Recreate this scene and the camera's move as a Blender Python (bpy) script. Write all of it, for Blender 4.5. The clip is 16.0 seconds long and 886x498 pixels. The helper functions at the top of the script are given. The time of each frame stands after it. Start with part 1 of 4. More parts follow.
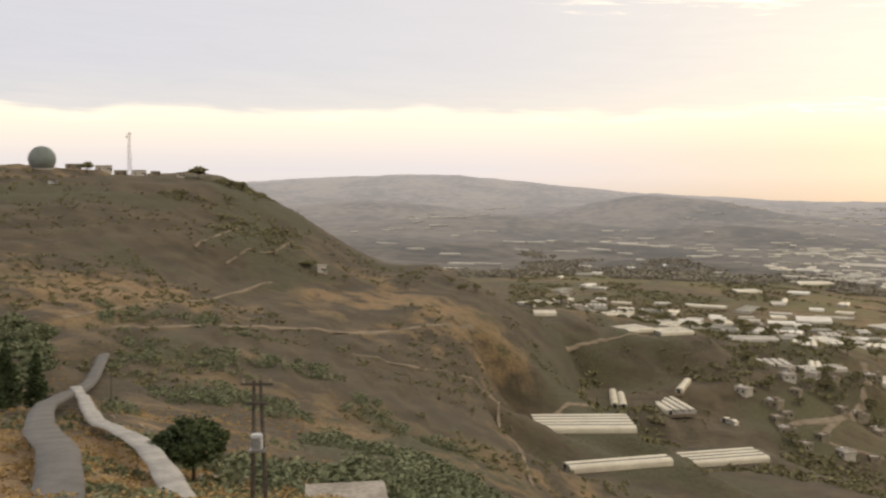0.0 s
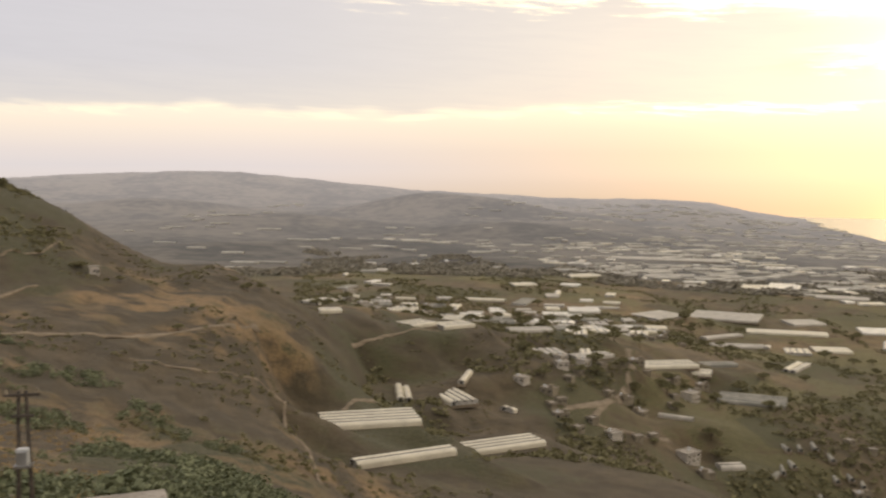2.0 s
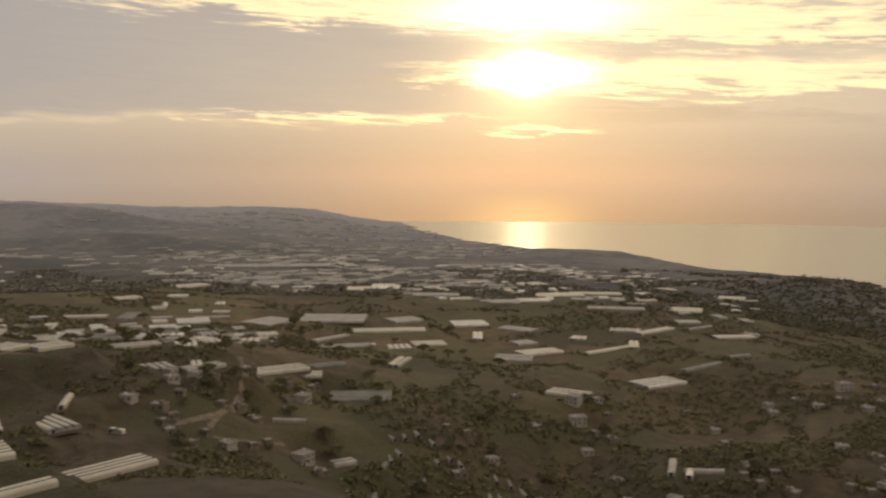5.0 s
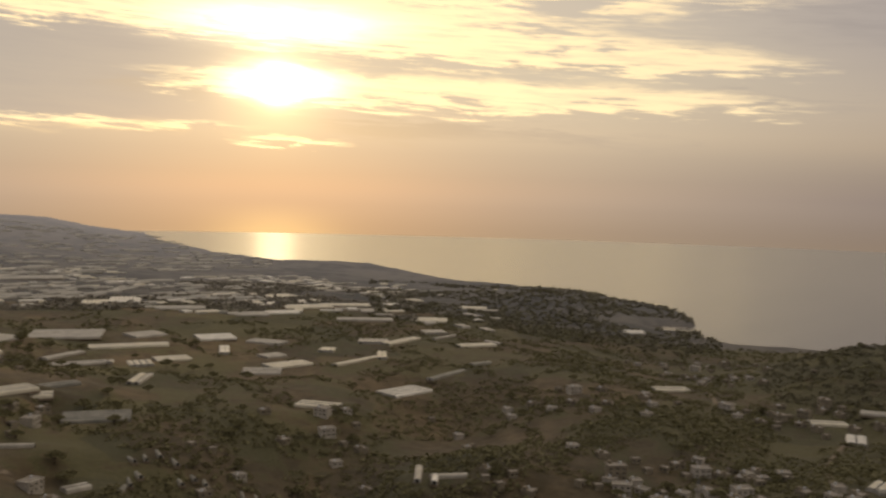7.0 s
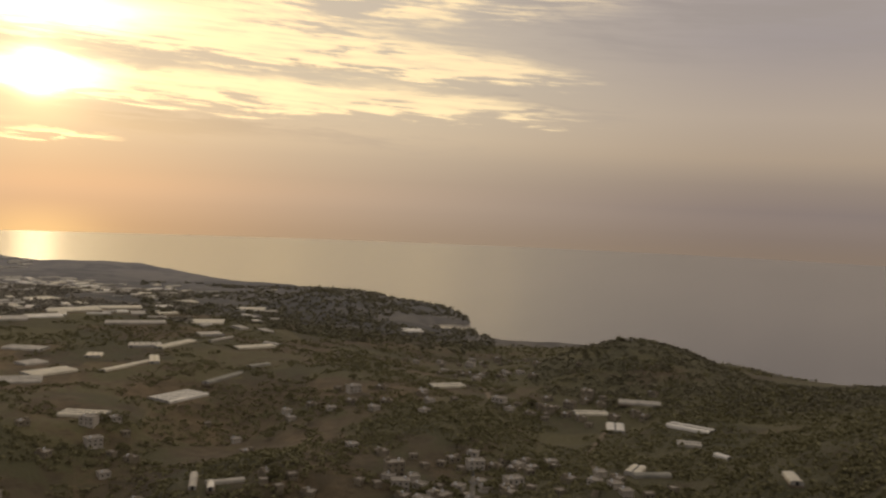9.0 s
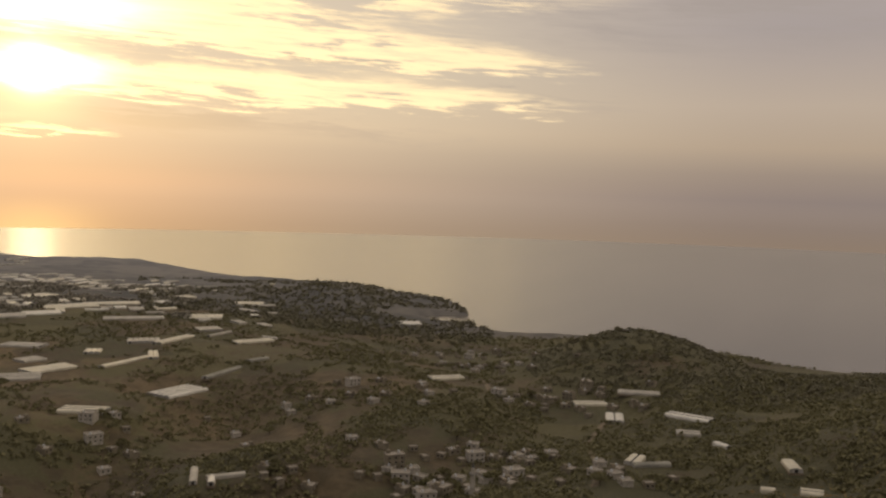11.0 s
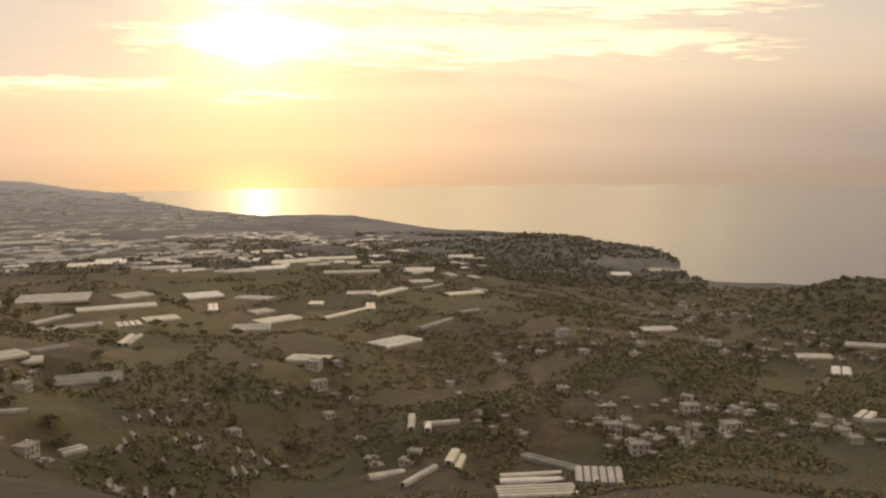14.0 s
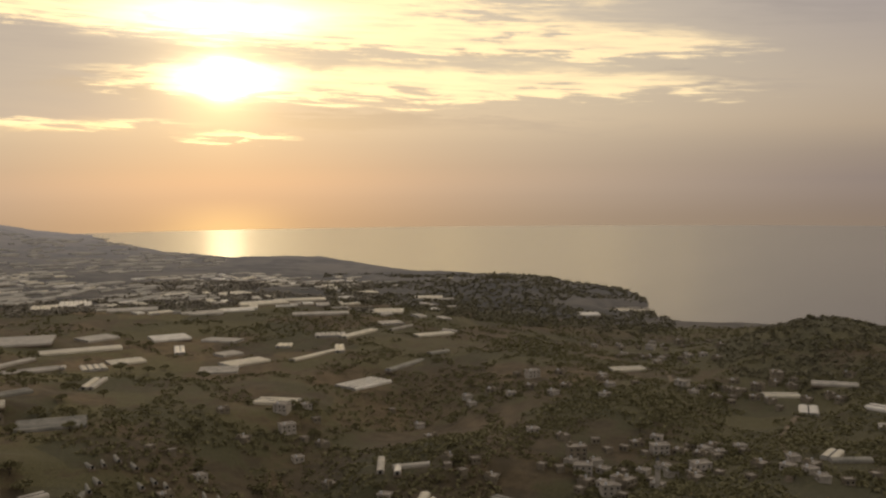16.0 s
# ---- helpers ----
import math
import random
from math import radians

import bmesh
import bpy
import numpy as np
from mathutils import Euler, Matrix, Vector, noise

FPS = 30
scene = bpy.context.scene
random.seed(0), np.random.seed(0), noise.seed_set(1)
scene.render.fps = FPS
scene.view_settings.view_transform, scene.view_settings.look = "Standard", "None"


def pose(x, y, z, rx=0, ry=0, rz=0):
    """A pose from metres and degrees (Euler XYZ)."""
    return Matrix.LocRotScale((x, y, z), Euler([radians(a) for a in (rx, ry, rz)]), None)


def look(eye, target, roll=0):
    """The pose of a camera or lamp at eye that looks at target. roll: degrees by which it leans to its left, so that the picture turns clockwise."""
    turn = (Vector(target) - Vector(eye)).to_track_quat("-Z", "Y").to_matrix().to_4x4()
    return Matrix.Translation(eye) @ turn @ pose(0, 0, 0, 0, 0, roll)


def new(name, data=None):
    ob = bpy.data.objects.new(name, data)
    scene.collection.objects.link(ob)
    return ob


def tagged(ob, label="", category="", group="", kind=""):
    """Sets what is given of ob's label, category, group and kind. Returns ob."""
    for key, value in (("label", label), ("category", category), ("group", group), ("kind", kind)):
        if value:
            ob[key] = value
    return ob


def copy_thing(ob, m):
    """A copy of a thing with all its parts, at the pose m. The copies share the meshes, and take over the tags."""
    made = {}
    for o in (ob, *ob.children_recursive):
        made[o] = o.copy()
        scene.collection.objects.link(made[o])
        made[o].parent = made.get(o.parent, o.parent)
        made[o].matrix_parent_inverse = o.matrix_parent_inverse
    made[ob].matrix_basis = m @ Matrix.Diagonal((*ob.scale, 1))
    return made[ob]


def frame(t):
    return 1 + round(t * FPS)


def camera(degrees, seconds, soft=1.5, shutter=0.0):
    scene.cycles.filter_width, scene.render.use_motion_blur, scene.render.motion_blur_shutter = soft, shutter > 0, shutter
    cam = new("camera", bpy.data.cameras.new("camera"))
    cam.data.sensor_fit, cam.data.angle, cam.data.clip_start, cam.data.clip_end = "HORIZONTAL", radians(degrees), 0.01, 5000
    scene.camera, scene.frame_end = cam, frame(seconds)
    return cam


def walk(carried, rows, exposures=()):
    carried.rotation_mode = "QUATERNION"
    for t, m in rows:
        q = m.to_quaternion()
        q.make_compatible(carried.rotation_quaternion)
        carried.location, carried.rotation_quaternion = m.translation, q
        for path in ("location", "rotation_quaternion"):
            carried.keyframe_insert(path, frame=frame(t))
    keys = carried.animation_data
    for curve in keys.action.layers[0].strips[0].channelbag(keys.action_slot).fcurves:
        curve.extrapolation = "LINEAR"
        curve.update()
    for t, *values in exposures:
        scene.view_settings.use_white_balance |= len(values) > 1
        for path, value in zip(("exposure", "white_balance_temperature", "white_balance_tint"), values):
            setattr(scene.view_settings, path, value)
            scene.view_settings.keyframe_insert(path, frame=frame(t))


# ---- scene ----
cam = camera(50.02, 16.0, soft=2.3, shutter=0.5)
EYE = 230.0
PATH = [
    (0, pose(0, 0, EYE, 85.20, -0.00, 0.00)),
    (0.5, pose(0, 0, EYE, 85.20, 0.04, -2.76)),
    (1, pose(0, 0, EYE, 85.15, -0.04, -5.78)),
    (1.5, pose(0, 0, EYE, 85.11, -0.27, -9.00)),
    (2, pose(0, 0, EYE, 85.08, -0.41, -12.94)),
    (2.5, pose(0, 0, EYE, 85.03, -0.37, -17.16)),
    (3, pose(0, 0, EYE, 85.07, -0.51, -21.39)),
    (3.5, pose(0, 0, EYE, 85.51, -0.59, -25.67)),
    (4, pose(0, 0, EYE, 85.69, -0.60, -29.68)),
    (4.2, pose(0, 0, EYE, 85.63, -0.37, -31.07)),
    (6.3, pose(0, 0, EYE, 86.39, -1.02, -45.69)),
    (6.5, pose(0, 0, EYE, 86.48, -1.04, -47.35)),
    (7, pose(0, 0, EYE, 86.58, -1.50, -51.31)),
    (7.5, pose(0, 0, EYE, 86.70, -1.76, -55.07)),
    (8, pose(0, 0, EYE, 86.94, -2.07, -58.86)),
    (8.5, pose(0, 0, EYE, 87.05, -2.31, -62.09)),
    (9, pose(0, 0, EYE, 87.01, -2.35, -64.51)),
    (9.2, pose(0, 0, EYE, 86.95, -2.10, -65.32)),
    (11.3, pose(0, 0, EYE, 86.31, -1.56, -64.41)),
    (11.5, pose(0, 0, EYE, 85.95, -1.55, -64.17)),
    (12, pose(0, 0, EYE, 85.22, -1.37, -63.66)),
    (12.5, pose(0, 0, EYE, 84.96, -0.94, -62.74)),
    (13, pose(0, 0, EYE, 84.02, 0.18, -54.52)),
    (13.5, pose(0, 0, EYE, 83.38, 0.58, -52.23)),
    (14, pose(0, 0, EYE, 83.53, 0.64, -52.39)),
    (14.5, pose(0, 0, EYE, 84.12, 0.22, -52.76)),
    (15, pose(0, 0, EYE, 85.47, 0.29, -53.46)),
    (15.5, pose(0, 0, EYE, 86.07, 0.62, -53.53)),
    (16, pose(0, 0, EYE, 85.97, 0.65, -54.25)),
]
STOPS = [(0, 1.18, 6400, 10), (1.5, 1.08, 6400, 11), (2.5, 0.9, 6500, 12), (3.5, 0.52, 6650, 13), (4.2, 0.24, 6700, 13), (6.5, 0.02, 6650, 13), (9, -0.04, 6700, 14), (11.5, 0.18, 6850, 14), (12.5, 0.4, 6950, 15),
         (13.5, 0.62, 6950, 15), (14.5, 0.58, 6950, 15), (15.5, 0.12, 6750, 14), (16, 0.0, 6700, 13)]
walk(cam, PATH, STOPS)

# ---- light ----
SUN_BEARING, SUN_HEIGHT = -41.3, 6.1


def toward(bearing, height):
    b, h = radians(bearing), radians(height)
    return Vector((-math.sin(b) * math.cos(h), math.cos(b) * math.cos(h), math.sin(h)))


SUN_WAY = toward(SUN_BEARING, SUN_HEIGHT)
sun = new("sun", bpy.data.lights.new("sun", "SUN"))
sun.data.energy, sun.data.angle, sun.data.color = 0.004, radians(2.5), (1.0, 0.76, 0.46)
sun.matrix_world = look(SUN_WAY * 100, (0, 0, 0))


class Nodes:
    """Shortcuts for a node tree."""

    def __init__(self, tree):
        self.tree = tree
        tree.nodes.clear()

    def put(self, kind, out=0, **given):
        n = self.tree.nodes.new(kind)
        for key, value in given.items():
            if key.startswith("i_"):
                slot = n.inputs[int(key[2:])] if key[2:].isdigit() else n.inputs[key[2:].replace("_", " ")]
                if isinstance(value, bpy.types.NodeSocket):
                    self.tree.links.new(value, slot)
                else:
                    slot.default_value = value
            else:
                setattr(n, key, value)
        return n.outputs[out] if n.outputs else n

    def math(self, op, a, b=0.0, c=0.0, clamp=False):
        return self.put("ShaderNodeMath", operation=op, use_clamp=clamp, i_0=a, i_1=b, i_2=c)

    def mix(self, f, a, b, blend="MIX"):
        n = self.tree.nodes.new("ShaderNodeMix")
        n.data_type, n.blend_type = "RGBA", blend
        for slot, value in ((n.inputs[0], f), (n.inputs[6], a), (n.inputs[7], b)):
            if isinstance(value, bpy.types.NodeSocket):
                self.tree.links.new(value, slot)
            else:
                slot.default_value = value if isinstance(value, (int, float)) else (*value, 1.0)[:4]
        return n.outputs[2]

    def ramp(self, f, stops, ease="LINEAR"):
        n = self.tree.nodes.new("ShaderNodeValToRGB")
        self.tree.links.new(f, n.inputs[0])
        band = n.color_ramp
        band.interpolation = ease
        while len(band.elements) < len(stops):
            band.elements.new(0.5)
        for e, (p, colour) in zip(band.elements, stops):
            e.position = p
            e.color = (colour, colour, colour, 1) if isinstance(colour, (int, float)) else (*colour, 1)
        return n.outputs[0]

    def span(self, v, lo, hi, a=0.0, b=1.0):
        return self.put("ShaderNodeMapRange", interpolation_type="SMOOTHSTEP", i_Value=v, i_1=lo, i_2=hi, i_3=a, i_4=b)

    def noise(self, where, scale, detail=4.0, rough=0.55, warp=0.0):
        return self.put("ShaderNodeTexNoise", i_Vector=where, i_Scale=scale, i_Detail=detail, i_Roughness=rough, i_Distortion=warp)


def evening_sky():
    world = bpy.data.worlds.new("evening_sky")
    world.use_nodes = True
    scene.world = world
    n = Nodes(world.node_tree)
    way = n.put("ShaderNodeTexCoord", out=0)
    parts = n.tree.nodes.new("ShaderNodeSeparateXYZ")
    n.tree.links.new(way, parts.inputs[0])
    east, north, up = parts.outputs
    deg = 180 / math.pi
    # degrees to the right of the sun, and above the horizon (mirrored below it, as over calm water)
    aside = n.math("ADD", n.math("MULTIPLY", n.math("ARCTAN2", east, north), deg), SUN_BEARING)
    rise = n.math("MULTIPLY", n.math("ARCSINE", n.math("ABSOLUTE", up)), deg)
    facing = n.put("ShaderNodeVectorMath", out=1, operation="DOT_PRODUCT", i_0=way, i_1=SUN_WAY)
    off = n.math("SUBTRACT", 1.0, facing)

    def lobe(width):
        return n.math("EXPONENT", n.math("MULTIPLY", off, -2.0 / radians(width) ** 2))
    core, halo, wide, vast = lobe(0.85), lobe(2.6), lobe(15), lobe(36)
    left = n.span(aside, -9.0, -1.0, 1.0, 0.0)
    right = n.span(aside, 16.0, 44.0)
    v = n.math("MULTIPLY", rise, 1 / 30, clamp=True)
    # bare evening gradient near the sun's side and away from it
    near = n.ramp(v, [(0.0, (0.365, 0.312, 0.255)), (0.03, (0.365, 0.312, 0.255)), (0.075, (0.435, 0.365, 0.285)), (0.12, (0.56, 0.46, 0.335)), (0.22, (0.575, 0.495, 0.37)), (0.40, (0.56, 0.49, 0.39)), (0.8, (0.58, 0.52, 0.43)), (1.0, (0.60, 0.54, 0.45))])
    away = n.ramp(v, [(0.0, (0.22, 0.19, 0.18)), (0.05, (0.27, 0.225, 0.195)), (0.1, (0.38, 0.305, 0.235)), (0.18, (0.42, 0.35, 0.285)), (0.32, (0.34, 0.30, 0.29)), (0.8, (0.46, 0.42, 0.37)), (1.0, (0.60, 0.54, 0.45))])
    west = n.ramp(v, [(0.0, (0.36, 0.335, 0.33)), (0.03, (0.39, 0.35, 0.33)), (0.08, (0.47, 0.40, 0.33)), (0.12, (0.51, 0.445, 0.35)), (0.2, (0.38, 0.36, 0.37)), (0.5, (0.38, 0.355, 0.35)), (1.0, (0.60, 0.54, 0.45))])
    far_left = n.span(aside, -40.0, -14.0, 1.0, 0.0)
    base = n.mix(far_left, n.mix(right, near, away), west)
    # cloud streaks, long and flat
    grid = n.put("ShaderNodeCombineXYZ", i_0=n.math("MULTIPLY", aside, 0.095), i_1=n.math("MULTIPLY", n.math("ADD", rise, n.math("MULTIPLY", aside, 0.05)), 0.62), i_2=0.0)

    def cloud(scale, shift, detail, warp):
        return n.noise(n.put("ShaderNodeMapping", i_Vector=grid, i_Location=shift, i_Scale=scale), 1.0, detail, 0.62, warp)
    wavy = cloud((1.0, 1.0, 1.0), (0, 0, 0), 6.0, 0.5)
    fine = cloud((2.1, 2.6, 1.0), (5.2, 1.7, 0), 6.0, 0.6)
    thin = cloud((2.6, 7.0, 1.0), (2.4, 8.1, 0), 5.0, 0.3)
    streak = n.math("ADD", n.math("MULTIPLY", wavy, 0.45), n.math("ADD", n.math("MULTIPLY", fine, 0.3), n.math("MULTIPLY", thin, 0.25)))
    # torn outlines: places pushed aside by the noise
    torn_a = n.math("ADD", aside, n.math("MULTIPLY", n.math("SUBTRACT", wavy, 0.5), 9.0))
    torn_r = n.math("ADD", rise, n.math("ADD", n.math("MULTIPLY", n.math("SUBTRACT", fine, 0.5), 2.6), n.math("MULTIPLY", n.math("SUBTRACT", thin, 0.5), 1.1)))

    def patches(rows, a=torn_a, r=torn_r):
        """A sum of soft, flat patches: degrees right of the sun, height, half-width, half-height, strength, fall to the right."""
        total = None
        for a0, r0, wa, wr, amount, fall in rows:
            da = n.math("SUBTRACT", a, a0)
            dr = n.math("ADD", n.math("SUBTRACT", r, r0), n.math("MULTIPLY", da, fall))
            q = n.math("ADD", n.math("POWER", n.math("MULTIPLY", da, 1 / wa), 2.0), n.math("POWER", n.math("MULTIPLY", dr, 1 / wr), 2.0))
            g = n.math("MULTIPLY", n.math("EXPONENT", n.math("MULTIPLY", q, -1.0)), amount)
            total = g if total is None else n.math("ADD", total, g)
        return total
    # a grey bank with a low straight edge, left of the sun
    edge = n.math("ADD", 3.3, n.math("MULTIPLY", n.math("SUBTRACT", n.noise(n.put("ShaderNodeCombineXYZ", i_0=n.math("MULTIPLY", aside, 0.11), i_1=0.3, i_2=0.0), 1.0, 3.0), 0.5), 2.2))
    above = n.span(n.math("SUBTRACT", n.math("ADD", rise, n.math("MULTIPLY", n.math("SUBTRACT", thin, 0.5), 0.9)), edge), -0.25, 0.45)
    bank = n.math("MULTIPLY", left, above)
    rim = n.math("MULTIPLY", n.math("MULTIPLY", left, n.span(n.math("ABSOLUTE", n.math("SUBTRACT", rise, n.math("SUBTRACT", edge, 0.2))), 0.0, 0.45, 1.0, 0.0)), n.span(fine, 0.42, 0.6))
    veil = n.mix(vast, (0.285, 0.278, 0.297), (0.41, 0.36, 0.31))
    soft = n.mix(n.math("MULTIPLY", n.math("MULTIPLY", wide, 0.3), n.span(rise, 0.8, 3.5)), base, n.mix(1.0, base, (0.16, 0.09, 0.02), "ADD"))
    sky = n.mix(n.math("MULTIPLY", bank, n.span(streak, 0.25, 0.65, 0.95, 0.72)), soft, veil)
    # grey-brown cloud below the sun, right of it and over it
    shade = n.span(n.math("MULTIPLY", patches([(6.0, 3.6, 5.0, 0.8, 1.0, 0.03), (16, 3.6, 9.0, 0.8, 0.9, 0.05), (15, 7.5, 6.0, 0.4, 0.7, 0.03), (-7, 5.6, 5.0, 1.2, 0.8, 0.0), (30, 5.5, 9.0, 0.9, 0.6, 0.05), (38, 11, 16, 4.0, 0.9, 0.0)]), n.span(streak, 0.3, 0.62, 1.25, 0.45)), 0.25, 0.85)
    sky = n.mix(n.math("MULTIPLY", shade, 0.75), sky, n.mix(wide, (0.33, 0.29, 0.265), (0.55, 0.43, 0.28)))
    # gaps that let the light through
    gap = n.span(n.math("MULTIPLY", patches([(1.5, 6.1, 7.0, 0.75, 1.3, 0.0), (0.5, 9.7, 5.5, 1.0, 1.6, 0.0), (10, 5.7, 9.0, 0.8, 1.2, 0.02), (11, 8.9, 10.0, 1.3, 1.25, 0.05), (22, 5.6, 9.0, 0.7, 0.9, 0.05), (23, 8.0, 8.0, 0.8, 0.8, 0.05),
                                               (-13, 9.9, 10.0, 1.0, 0.75, 0.0), (-11, 3.55, 9.0, 0.3, 0.85, 0.0), (1.0, 2.9, 3.0, 0.22, 0.8, 0.0), (-30, 9.8, 10.0, 0.8, 0.22, 0.0), (8, 12.6, 22, 2.2, 1.0, 0.0)]), n.span(streak, 0.38, 0.58, 0.2, 1.6)), 0.18, 0.8)
    gap = n.math("MULTIPLY", gap, n.span(up, -0.012, 0.0))
    rim = n.math("MULTIPLY", rim, n.span(up, -0.012, 0.0))
    gap = n.math("MULTIPLY", gap, n.span(n.math("ADD", n.math("MULTIPLY", fine, 0.5), n.math("MULTIPLY", thin, 0.5)), 0.36, 0.58, 0.45, 1.0))
    sky = n.mix(gap, sky, n.mix(vast, (0.62, 0.53, 0.40), (1.32, 1.02, 0.55)))
    sky = n.mix(n.math("MULTIPLY", rim, 0.6), sky, n.mix(wide, (0.66, 0.54, 0.38), (0.95, 0.68, 0.33)))
    # the glare of the sun through thin cloud, cut flat by the cloud over it
    disc = patches([(0.4, 6.15, 2.6, 0.85, 1.0, 0.0), (0.3, 9.6, 5.0, 0.9, 0.9, 0.0)], n.math("ADD", n.math("MULTIPLY", aside, 0.55), n.math("MULTIPLY", torn_a, 0.45)), n.math("ADD", n.math("MULTIPLY", rise, 0.55), n.math("MULTIPLY", torn_r, 0.45)))
    glare = n.mix(1.0, n.mix(halo, (0, 0, 0), (0.56, 0.39, 0.14)), n.mix(core, (0, 0, 0), (5.0, 4.2, 2.6)), "ADD")
    glare = n.mix(1.0, glare, n.mix(disc, (0, 0, 0), (2.4, 2.0, 1.25)), "ADD")
    sky = n.mix(1.0, sky, glare, "ADD")
    # distant water painted below the horizon as the mirrored sky, dimmed
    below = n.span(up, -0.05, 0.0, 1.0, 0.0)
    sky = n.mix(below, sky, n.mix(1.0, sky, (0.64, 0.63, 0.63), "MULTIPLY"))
    # the sun's glint on that water, painted as a warm upright streak
    glint_column = n.math("MULTIPLY", n.span(up, -0.05, -0.008, 1.0, 0.0), n.math("EXPONENT", n.math("MULTIPLY", n.math("POWER", n.math("MULTIPLY", aside, 1 / 3.2), 2.0), -1.0)))
    sky = n.mix(1.0, sky, n.mix(glint_column, (0, 0, 0), (0.36, 0.23, 0.06)), "ADD")
    # clear-sky light behind the veil
    clear = n.put("ShaderNodeTexSky", sky_type="NISHITA", sun_disc=False, sun_elevation=radians(SUN_HEIGHT), sun_rotation=radians(-SUN_BEARING), altitude=200.0)
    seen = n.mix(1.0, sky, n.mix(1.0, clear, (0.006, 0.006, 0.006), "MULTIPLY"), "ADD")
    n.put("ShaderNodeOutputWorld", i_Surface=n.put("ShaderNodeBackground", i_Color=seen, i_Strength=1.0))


evening_sky()

# ---- materials ----
def paint(name, build, rough=0.9, spec=0.3, metal=0.0, **more):
    m = bpy.data.materials.new(name)
    m.use_nodes = True
    n = Nodes(m.node_tree)
    place = n.put("ShaderNodeNewGeometry", out=0)
    made = build(n, place)
    colour, relief = made if isinstance(made, tuple) else (made, None)
    given = dict(i_Base_Color=colour, i_Roughness=rough, i_Metallic=metal)
    given["i_Specular_IOR_Level"] = spec
    given.update(more)
    if relief is not None:
        given["i_Normal"] = n.put("ShaderNodeBump", i_Height=relief[0], i_Strength=relief[1], i_Distance=relief[2])
    surface = n.put("ShaderNodeBsdfPrincipled", **given)
    n.put("ShaderNodeOutputMaterial", i_Surface=surface)
    return m


def speckle(dark, light, scale, fine=None, bump=0.0):
    """Two-scale mottling between two colours."""
    def build(n, place):
        a = n.noise(place, scale, 4.0)
        b = n.noise(place, fine or scale * 9, 3.0)
        f = n.span(n.math("ADD", n.math("MULTIPLY", a, 0.6), n.math("MULTIPLY", b, 0.4)), 0.36, 0.64)
        c = n.mix(f, dark, light)
        return (c, (b, 0.6, bump)) if bump else c
    return build


def land(n, place):
    """Dry hillside: soil, straw-coloured grass, green scrub, by the cover laid down in the mesh, broken up by noise."""
    cover = n.tree.nodes.new("ShaderNodeVertexColor")
    cover.layer_name = "cover"
    split = n.tree.nodes.new("ShaderNodeSeparateColor")
    n.tree.links.new(cover.outputs[0], split.inputs[0])
    big = n.noise(place, 0.012, 5.0, 0.6)
    mid = n.noise(place, 0.07, 5.0, 0.6)
    fine = n.noise(place, 0.9, 4.0, 0.6)
    soil = n.mix(n.span(mid, 0.35, 0.65), (0.058, 0.046, 0.026), (0.104, 0.079, 0.046))
    straw = n.mix(n.span(fine, 0.3, 0.7), (0.165, 0.108, 0.05), (0.29, 0.192, 0.092))
    green = n.mix(n.span(fine, 0.3, 0.7), (0.042, 0.042, 0.020), (0.092, 0.084, 0.040))
    def part_of(slot, spread):
        return n.span(n.math("ADD", slot, n.math("MULTIPLY", n.math("SUBTRACT", n.math("ADD", n.math("MULTIPLY", big, 0.5), n.math("MULTIPLY", mid, 0.5)), 0.5), spread)), 0.3, 0.7)
    c = n.mix(part_of(split.outputs[0], 3.0), soil, straw)
    c = n.mix(part_of(split.outputs[1], 3.0), c, green)
    # field patches; all of them lightened to stand for haze over the plain
    hazed_fields = n.put("ShaderNodeTexVoronoi", out=1, i_Vector=place, i_Scale=0.014, i_Randomness=0.9)
    c = n.mix(n.math("MULTIPLY", split.outputs[2], 0.85), c, n.mix(1.0, c, n.mix(n.put("ShaderNodeSeparateColor", i_0=hazed_fields), (1.3, 1.3, 1.25), (2.7, 2.45, 2.1)), "MULTIPLY"))
    return c, (n.math("ADD", n.math("MULTIPLY", fine, 0.5), mid), 0.8, 1.2)


# its sheen pales land seen at low angles, in place of haze
M_LAND = paint("dry_land", land, rough=0.95, spec=0.15, i_Sheen_Weight=0.12, i_Sheen_Roughness=0.6, i_Sheen_Tint=(0.75, 0.68, 0.62, 1))
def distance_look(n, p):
    """Dim woods and pale fields far off; evening haze is added below as emission."""
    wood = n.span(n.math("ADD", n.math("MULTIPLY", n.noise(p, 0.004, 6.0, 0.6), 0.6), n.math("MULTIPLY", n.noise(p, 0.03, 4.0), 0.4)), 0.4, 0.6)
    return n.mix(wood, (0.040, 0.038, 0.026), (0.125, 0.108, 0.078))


M_HAZE = paint("haze_glow_distance", distance_look, rough=1.0, spec=0.1)
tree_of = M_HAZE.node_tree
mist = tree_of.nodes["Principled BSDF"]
# haze put into emission: the land itself glows more with every kilometre
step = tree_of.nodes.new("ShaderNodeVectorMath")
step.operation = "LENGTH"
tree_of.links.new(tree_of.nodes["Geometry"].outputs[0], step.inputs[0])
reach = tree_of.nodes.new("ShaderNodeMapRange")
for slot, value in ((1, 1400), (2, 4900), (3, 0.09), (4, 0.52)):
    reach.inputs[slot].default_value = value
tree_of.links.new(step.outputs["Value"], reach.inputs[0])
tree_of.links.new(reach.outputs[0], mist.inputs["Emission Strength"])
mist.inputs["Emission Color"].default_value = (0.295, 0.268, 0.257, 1)


